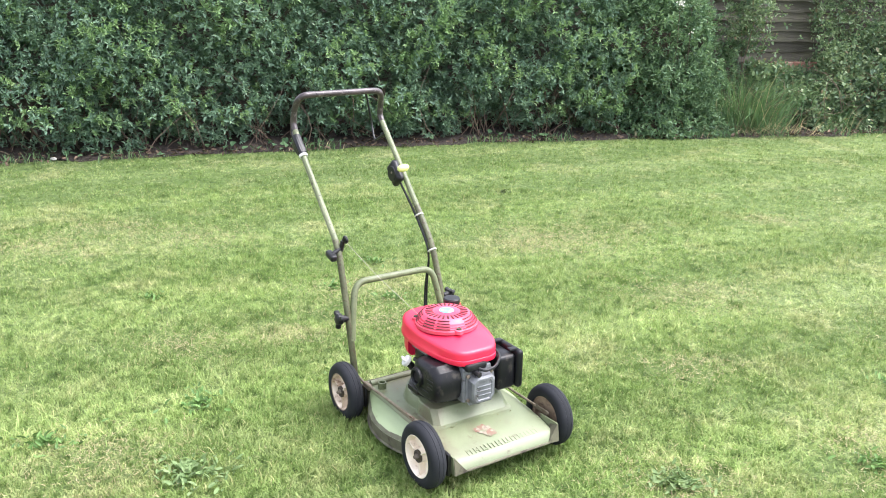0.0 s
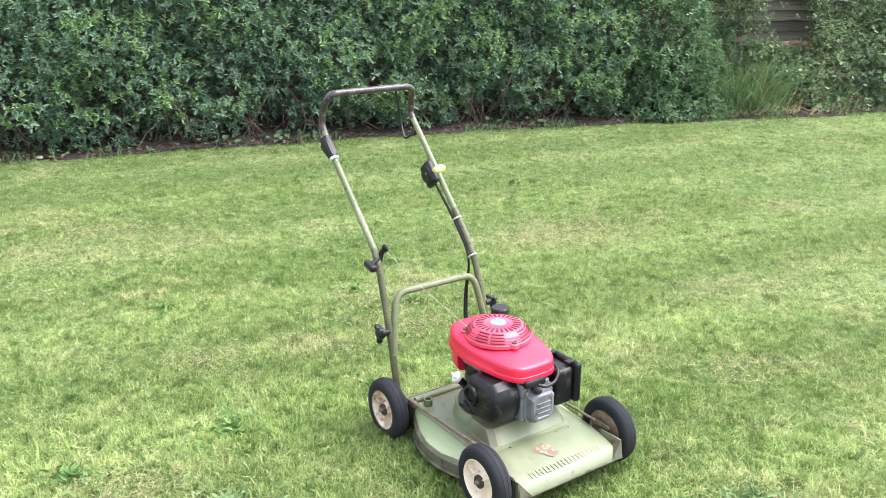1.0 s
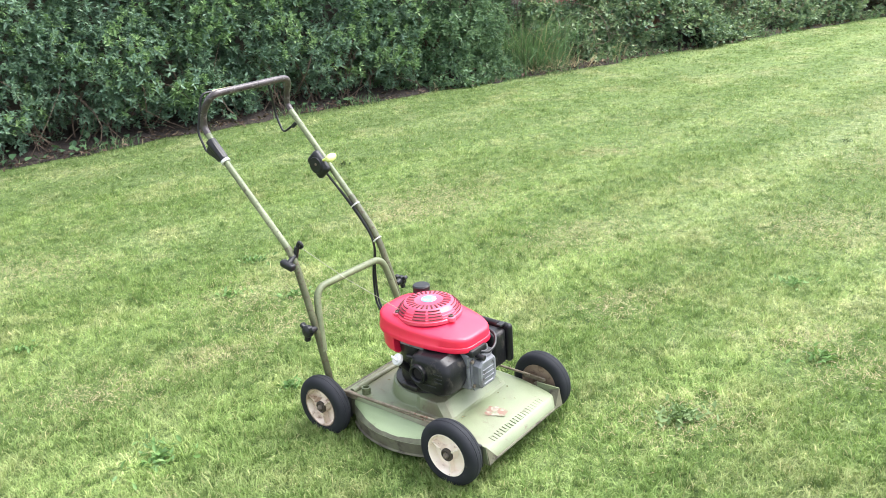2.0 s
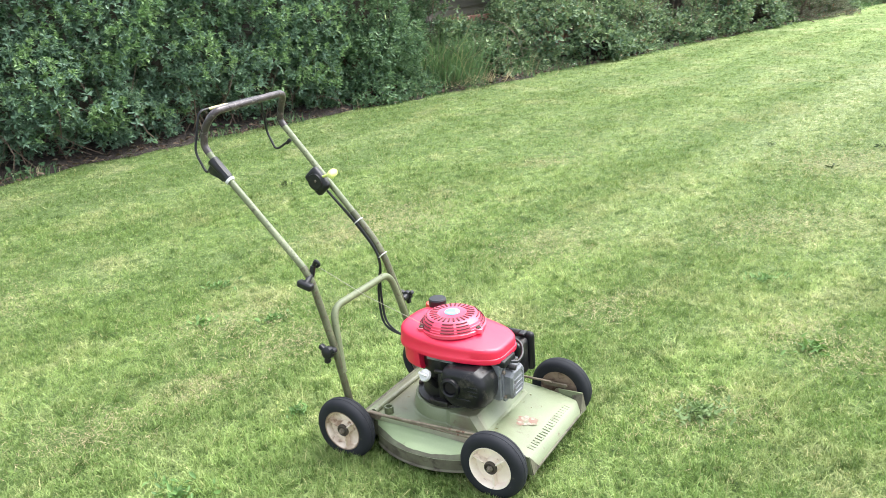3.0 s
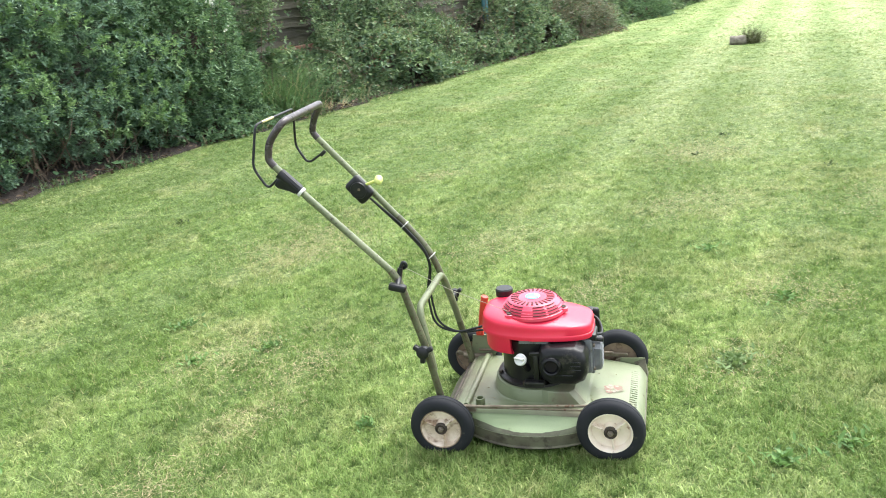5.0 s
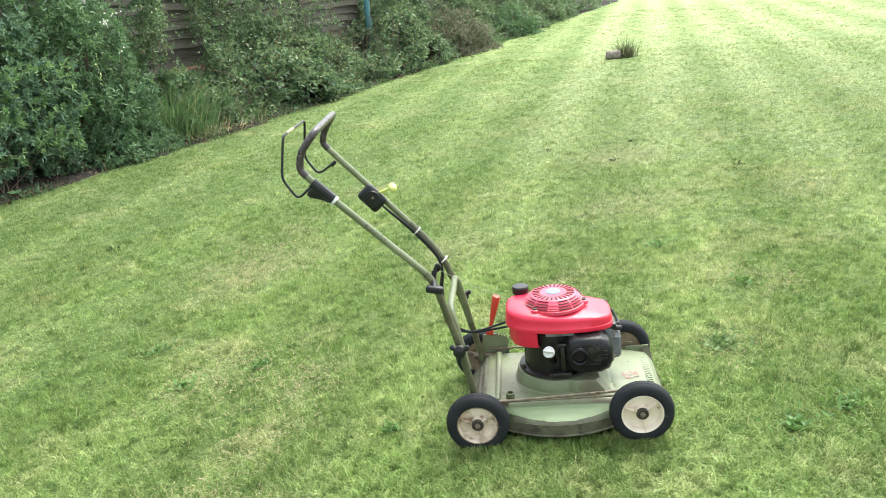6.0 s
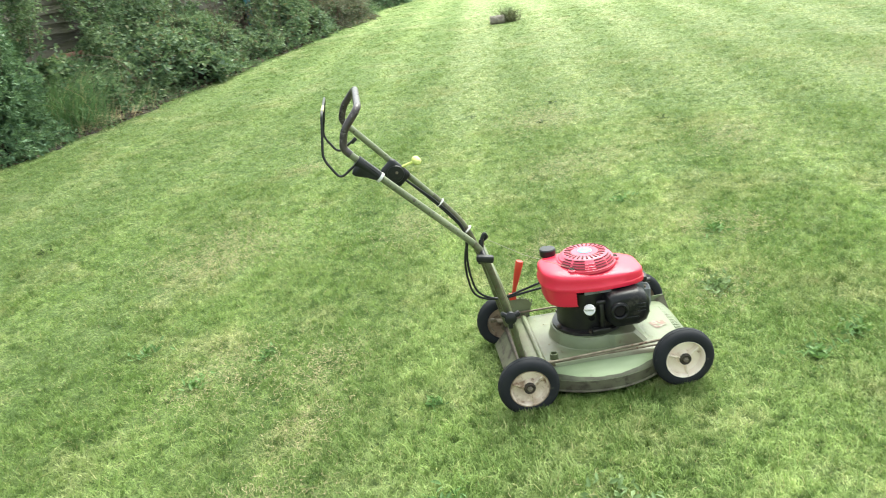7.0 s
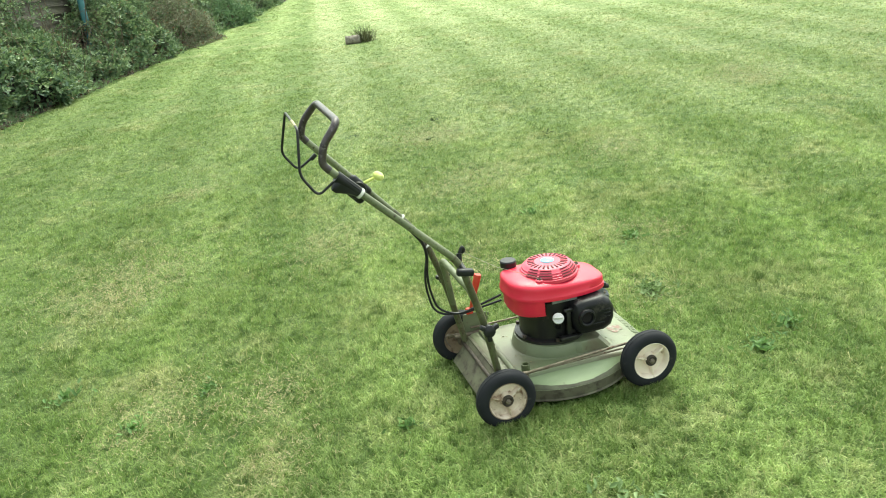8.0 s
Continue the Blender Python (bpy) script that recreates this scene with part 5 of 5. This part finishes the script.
    for k in range(3):
        bm = bmesh.new()
        rbox(bm, (0.4505, 0.242, 0.213 + 0.014 * k), (0.004, 0.05, 0.003), 0.001, 1)
        part("lid_rib", bm, ALLOY, head)
    for k in range(5):
        bm = bmesh.new()
        rbox(bm, (0.4, 0.242, 0.192 + 0.02 * k), (0.05, 0.108, 0.004), 0.001, 1)
        part("cooling_fin", bm, ALLOY, head)
    for y, z in ((0.198, 0.272), (0.28, 0.272), (0.2, 0.196), (0.28, 0.196)):
        bm = bmesh.new()
        lathe(bm, [(0, 0), (0.006, 0), (0.006, 0.006), (0, 0.007)], 6, Matrix.Translation((0.4265, y, z)) @ Matrix.Rotation(radians(90), 4, "Y"))
        part("bolt", bm, STEEL, head)
    bm = bmesh.new()
    rbox(bm, (0.42, 0.225, 0.298), (0.035, 0.07, 0.022), 0.006, 2)
    tube(bm, fillet([(0.435, 0.232, 0.292), (0.45, 0.245, 0.287), (0.447, 0.285, 0.29), (0.432, 0.31, 0.312), (0.4, 0.315, 0.32)], 0.02), 0.0045, 8)
    lathe(bm, [(0.007, 0), (0.008, 0.03), (0, 0.032)], 12, between((0.425, 0.22, 0.283), (0.46, 0.222, 0.28)))
    part("plug_lead", bm, BLACK, head, "black spark plug cap and lead")
    # air filter box
    bm = bmesh.new()
    rbox(bm, (0.372, 0.345, 0.245), (0.1, 0.065, 0.11), 0.012, 3)
    rbox(bm, (0.372, 0.388, 0.25), (0.122, 0.024, 0.122), 0.011, 3)
    box = part("air_filter", bm, DUSTY, mower, "black plastic air filter housing")
    for x in (0.33, 0.405):
        bm = bmesh.new()
        rbox(bm, (x, 0.374, 0.31), (0.018, 0.03, 0.009), 0.003, 2)
        part("clip", bm, BLACK, box)


def knob(mower, at, aim, size=1.0):
    """A black three-lobed clamp knob on its bolt."""
    bm = bmesh.new()
    m = between(at, Vector(at) + Vector(aim))
    lathe(bm, [(0, -0.016 * size), (0.009 * size, -0.016 * size), (0.011 * size, 0.0), (0.016 * size, 0.004 * size), (0.016 * size, 0.016 * size), (0.012 * size, 0.019 * size), (0, 0.02 * size)], 18, m)
    for i in range(3):
        a = radians(120 * i + 25)
        rbox(bm, m @ Vector((0.017 * size * math.cos(a), 0.017 * size * math.sin(a), 0.01 * size)), (0.022 * size, 0.013 * size, 0.015 * size), 0.004 * size, 2, m.to_3x3().to_4x4() @ Matrix.Rotation(a, 4, "Z"))
    return part("knob", bm, BLACK, mower, "black plastic clamp knob")



def build_handle(mower):
    r = 0.0108
    near = [(0.006, 0.052, 0.1), (-0.034, 0.047, 0.325), (-0.093, 0.045, 0.545), (-0.352, 0.045, 0.804), (-0.428, 0.05, 0.884)]
    far = [(0.006, 0.415, 0.1), (-0.045, 0.41, 0.332), (-0.1, 0.404, 0.498), (-0.178, 0.398, 0.598), (-0.432, 0.387, 0.89)]
    for pts, bend, cut in ((near, 0.045, 0.56), (far, 0.09, 0.61)):
        path = fillet(pts, bend, 10)
        lower = [p for p in path if p.z <= cut]
        upper = [p for p in path if p.z > cut]
        bm = bmesh.new()
        tube(bm, lower + [lower[-1].lerp(upper[0], 0.999)], r, 14)
        part("lower_tube", bm, TUBE, mower, "dark olive-green grimy lower handle tube")
        bm = bmesh.new()
        tube(bm, upper, 0.0098, 14)
        part("upper_tube", bm, TUBE3, mower, "sage-green upper handle tube with chipped paint")
    grip = [(-0.417, 0.0492, 0.8725), (-0.434, 0.05, 0.892), (-0.425, 0.05, 0.94), (-0.378, 0.052, 0.995), (-0.385, 0.362, 0.997), (-0.428, 0.384, 0.945), (-0.441, 0.3868, 0.902), (-0.425, 0.3873, 0.882)]
    bm = bmesh.new()
    tube(bm, fillet(grip, 0.05, 8), 0.0106, 14)
    part("hand_grip", bm, GRIP, mower, "worn brown and bare-metal hand grip loop")
    hoop = [(-0.018, 0.052, 0.25), (-0.036, 0.066, 0.35), (-0.056, 0.085, 0.432), (-0.06, 0.375, 0.432), (-0.042, 0.391, 0.35), (-0.026, 0.409, 0.25)]
    bm = bmesh.new()
    tube(bm, fillet(hoop, 0.075, 9), r, 14)
    part("lower_hoop", bm, TUBE2, mower, "sage-green painted tube hoop")
    # bail bar
    bail = [(-0.405, 0.05, 0.845), (-0.455, 0.062, 0.806), (-0.494, 0.066, 0.868), (-0.478, 0.09, 0.985), (-0.478, 0.35, 0.985), (-0.505, 0.388, 0.86), (-0.466, 0.378, 0.804), (-0.41, 0.385, 0.838)]
    bm = bmesh.new()
    tube(bm, fillet(bail, 0.02, 5), 0.0038, 8)
    bail_bar = part("bail_bar", bm, BLACK, mower, "thin black wire safety bar")
    bm = bmesh.new()
    tube(bm, [(-0.478, 0.13, 0.985), (-0.478, 0.205, 0.985)], 0.0044, 10)
    part("sleeve", bm, SLEEVE, bail_bar, "short cream-yellow sleeve")
    bm = bmesh.new()
    d = Vector((-0.352, 0.045, 0.804)) - Vector((-0.093, 0.045, 0.545))
    d.normalize()
    p = Vector((-0.352, 0.045, 0.804))
    tube(bm, [p - d * 0.005, p + d * 0.012, p + d * 0.055, p + d * 0.072], 0.0148, 14, lambda t: 0.95 + 0.15 * t)
    down = Vector((-d.z, 0, d.x)) * (1 if d.x < 0 else -1)
    side = Vector((0, 1, 0))
    def wedge(f, drop, half):
        c = p + d * f
        return [c + side * a * half + down * b for a, b in ((-1, -0.008), (-0.6, -0.014), (0.6, -0.014), (1, -0.008), (1, drop * 0.8), (0.6, drop), (-0.6, drop), (-1, drop * 0.8))]
    loft(bm, [wedge(0.002, 0.014, 0.0135), wedge(0.02, 0.02, 0.014), wedge(0.05, 0.036, 0.0135), wedge(0.062, 0.036, 0.012), wedge(0.066, 0.026, 0.009)])
    bracket = part("bail_bracket", bm, BLACK, mower, "black plastic bar bracket")
    bm = bmesh.new()
    tube(bm, [p - d * 0.012, p - d * 0.004], 0.0148, 14)
    part("white_band", bm, WHITE, bracket, "white band")
    bm = bmesh.new()
    rbox(bm, (-0.414, 0.385, 0.834), (0.022, 0.012, 0.012), 0.003, 2, Matrix.Rotation(radians(-40), 4, "Y"))
    part("clip", bm, BLACK, bail_bar)
    # throttle
    q = Vector((-0.301, 0.372, 0.715))
    e = (Vector((-0.178, 0.398, 0.598)) - Vector((-0.40, 0.388, 0.856))).normalized()
    rot = Matrix.Rotation(radians(49), 4, "Y")
    bm = bmesh.new()
    rbox(bm, q, (0.084, 0.028, 0.062), 0.013, 4, rot)
    lathe(bm, [(0, 0), (0.028, 0), (0.026, 0.004), (0, 0.005)], 24, Matrix.Translation(q + Vector((0, -0.013, 0))) @ Matrix.Rotation(radians(90), 4, "X"))
    box = part("throttle_box", bm, BLACK, mower, "black plastic throttle housing")
    bm = bmesh.new()
    end = Vector((-0.231, 0.363, 0.747))
    tube(bm, [q + Vector((0.012, 0, 0.012)), end], 0.0045, 8)
    lathe(bm, [(0, -0.024), (0.008, -0.022), (0.0125, -0.012), (0.0135, 0.004), (0.0115, 0.016), (0.006, 0.022), (0, 0.023)], 18, between(end, end + Vector((0.25, -0.95, -0.05))))
    part("throttle_lever", bm, YELLOW, box, "lime-yellow lever knob")
    bm = bmesh.new()
    lathe(bm, [(0, 0), (0.005, 0), (0.004, 0.003), (0, 0.003)], 12, Matrix.Translation(q + Vector((0.004, -0.0165, 0.004))) @ Matrix.Rotation(radians(90), 4, "X"))
    part("screw", bm, STEEL, box)
    # cables along the far tube and down to the engine
    for k, (dy, dz) in enumerate(((-0.0135, 0.003), (-0.0115, -0.007))):
        bm = bmesh.new()
        path = [q + Vector((0.03, 0.004, -0.03)), Vector((-0.172, 0.398 + dy, 0.583 + dz)), Vector((-0.094, 0.404 + dy, 0.478 + dz)), Vector((-0.112 - 0.01 * k, 0.39, 0.36)), Vector((-0.09 - 0.012 * k, 0.375, 0.255 - 0.01 * k)), Vector((-0.02, 0.36, 0.228)), Vector((0.12, 0.33, 0.262 + 0.02 * k))]
        tube(bm, fillet(path, 0.06, 8), 0.0038, 8)
        part("control_cable", bm, BLACK, mower, "black control cable")
    for at in ((-0.172, 0.397, 0.589), (-0.094, 0.403, 0.482)):
        bm = bmesh.new()
        a = Vector(at) + Vector((0, -0.004, 0))
        tube(bm, [a - e * 0.0014, a + e * 0.0014], 0.0165, 14)
        part("cable_tie", bm, WHITE, mower, "white cable tie")
    # clamp knobs and bolts
    knob(mower, (-0.034, 0.026, 0.325), (0, -1, 0.1), 1.15)
    bm = bmesh.new()
    rbox(bm, (-0.088, 0.018, 0.523), (0.05, 0.022, 0.021), 0.006, 3, Matrix.Rotation(radians(12), 4, "Y"))
    tube(bm, [(-0.092, 0.05, 0.54), (-0.088, 0.018, 0.525)], 0.0085, 10)
    part("knob", bm, BLACK, mower, "black plastic T-shaped clamp knob")
    knob(mower, (-0.042, 0.432, 0.332), (0, 1, 0.1))
    # cord guide and cord
    bm = bmesh.new()
    tube(bm, fillet([(-0.093, 0.058, 0.535), (-0.09, 0.06, 0.56), (-0.078, 0.062, 0.585), (-0.07, 0.066, 0.57), (-0.082, 0.068, 0.562)], 0.012, 5), 0.0055, 8)
    tube(bm, [(-0.094, 0.052, 0.53), (-0.088, 0.06, 0.566)], 0.008, 10)
    part("cord_guide", bm, BLACK, mower, "black cord guide hook")
    bm = bmesh.new()
    tube(bm, [(-0.075, 0.064, 0.565), (0.04, 0.115, 0.476), (0.19, 0.175, 0.386)], 0.0008, 6)
    part("starter_cord", bm, CORD, mower, "thin pale starter cord")


def build_linkage(mower):
    # height rods along both sides
    bm = bmesh.new()
    tube(bm, [(0.02, 0.052, 0.14), (0.055, 0.052, 0.135), (0.43, 0.05, 0.155)], 0.0042, 8)
    tube(bm, [(0.055, 0.062, 0.128), (0.42, 0.06, 0.134)], 0.003, 6)
    rbox(bm, (0.075, 0.058, 0.128), (0.04, 0.014, 0.018), 0.002, 1)
    part("height_rod", bm, ROD, mower, "rusty brown height-adjusting rod")
    bm = bmesh.new()
    tube(bm, [(0.03, 0.42, 0.14), (0.47, 0.42, 0.14)], 0.0038, 8)
    part("height_rod", bm, ROD, mower, "rusty brown height-adjusting rod")
    bm = bmesh.new()
    tube(bm, [(0.0, 0.0, 0.09), (0.0, 0.47, 0.09)], 0.007, 10)
    part("rear_axle", bm, BOLT, mower)
    for y in (0.02, 0.45):
        bm = bmesh.new()
        tube(bm, [(0.488, 0.0 if y < 0.2 else 0.48, 0.099), (0.488, 0.07 if y < 0.2 else 0.41, 0.099)], 0.007, 10)
        part("front_axle", bm, BOLT, mower)
        # inner wheel arms
        for x, z in ((0.0, 0.09), (0.488, 0.099)):
            bm = bmesh.new()
            if y < 0.2:
                rbox(bm, (x + 0.022, 0.054, z - 0.005), (0.1, 0.012, 0.07), 0.006, 2)
            else:
                rbox(bm, (x - 0.012, 0.437, z + 0.026), (0.075, 0.005, 0.014), 0.002, 1)
                lathe(bm, [(0, 0), (0.016, 0), (0.016, 0.012), (0, 0.013)], 16, Matrix.Translation((x, 0.442, z)) @ Matrix.Rotation(radians(90), 4, "X"))
            part("wheel_arm", bm, SOOT if y < 0.2 else ROD, mower)
    # pivot tube, bent spring wire and clamp block at the far rear wheel
    bm = bmesh.new()
    tube(bm, [(-0.026, 0.43, 0.113), (-0.01, 0.428, 0.113), (0.06, 0.42, 0.118), (0.068, 0.419, 0.118)], 0.0088, 12, lambda t: 1.0 if t < 0.9 else 0.8)
    lathe(bm, [(0, 0), (0.0125, 0), (0.0125, 0.012), (0.009, 0.016), (0, 0.016)], 16, between((0.058, 0.42, 0.118), (0.09, 0.416, 0.118)))
    part("pivot_tube", bm, ROD, mower, "rusty grey pivot tube")
    bm = bmesh.new()
    tube(bm, fillet([(-0.02, 0.432, 0.116), (-0.045, 0.438, 0.128), (-0.06, 0.442, 0.112), (-0.05, 0.444, 0.088), (-0.04, 0.444, 0.072)], 0.012, 4), 0.0022, 6)
    part("spring_wire", bm, STEEL, mower, "thin pale bent wire")
    # lever with its notched quadrant
    bm = bmesh.new()
    foot, head = Vector((0.034, 0.418, 0.2)), Vector((0.068, 0.402, 0.339))
    aim = between(foot, head)
    ln = (head - foot).length
    def paddle(f, a, b):
        return [aim @ Vector((a * math.cos(q), b * math.sin(q), ln * f)) for q in (2 * math.pi * (k + 0.5) / 12 for k in range(12))]
    loft(bm, [paddle(0.0, 0.006, 0.006), paddle(0.3, 0.007, 0.007), paddle(0.45, 0.009, 0.0095), paddle(0.7, 0.01, 0.012), paddle(0.97, 0.011, 0.0135), paddle(1.0, 0.0095, 0.012)])
    part("height_lever", bm, LEVER, mower, "red plastic height lever")
    bm = bmesh.new()
    rbox(bm, (0.035, 0.43, 0.2), (0.024, 0.014, 0.022), 0.002, 1)
    part("lever_foot", bm, LEVER, mower)
    bm = bmesh.new()
    q = [(0.0, 0.1), (0.075, 0.1), (0.1, 0.165), (0.085, 0.182), (0.05, 0.192), (0.01, 0.19)]
    loft(bm, [[Vector((u, 0.428 + d, z)) for u, z in q] for d in (-0.0015, 0.0015)])
    for i in range(5):
        rbox(bm, (0.06 + 0.01 * i, 0.428, 0.191 - 0.004 * i), (0.0045, 0.003, 0.012), 0, 1)
    part("notched_bracket", bm, DECK, mower, "sage-green notched bracket")


mower = empty("lawn_mower", MOWER, "old sage-green petrol lawn mower with red engine cover standing on grass", "lawn mower")
build_deck(mower)
for wx, wy, wz, side, rim in ((0.0, -0.004, 0.09, -1, STAINED), (0.484, -0.004, 0.103, -1, CREAM), (0.0, 0.49, 0.095, 1, RUST), (0.482, 0.488, 0.102, 1, RUST)):
    build_wheel(mower, wx, wy, wz, 0.0945, side, rim)
build_engine(mower)
build_handle(mower)
build_linkage(mower)


def build_wheel_grass():
    """Longer blades that the wheels part and the skirt shelters."""
    rng = np.random.default_rng(121)
    spots = []
    for wx, wy, out in ((0.0, -0.004, -1), (0.484, -0.004, -1), (0.0, 0.49, 1), (0.482, 0.488, 1)):
        n = 900
        spots.append(np.column_stack([wx + rng.normal(0, 0.045, n), wy + out * (0.008 + np.abs(rng.normal(0, 0.014, n))) - 0.06 * out * (rng.uniform(0, 1, n) < 0.3), np.zeros(n)]))
    n = 1300
    u = rng.uniform(0.06, 0.44, n)
    spots.append(np.column_stack([u, 0.01 + 0.9 * (u - 0.25) ** 2 - np.abs(rng.normal(0, 0.02, n)), np.zeros(n)]))
    base = np.array([MOWER @ Vector(q) for q in np.concatenate(spots)])
    base[:, 2] = -0.002
    n = len(base)
    v, lo, st = blades(rng, base, rng.uniform(0.018, 0.043, n), rng.uniform(0.0018, 0.0034, n), np.clip(rng.normal(0.6, 0.3, n), 0.05, 1.2))
    tagged(raw_mesh("grass", v, lo, st, BLADE), "slightly longer grass round the mower wheels", "grass", kind="stuff")


build_wheel_grass()
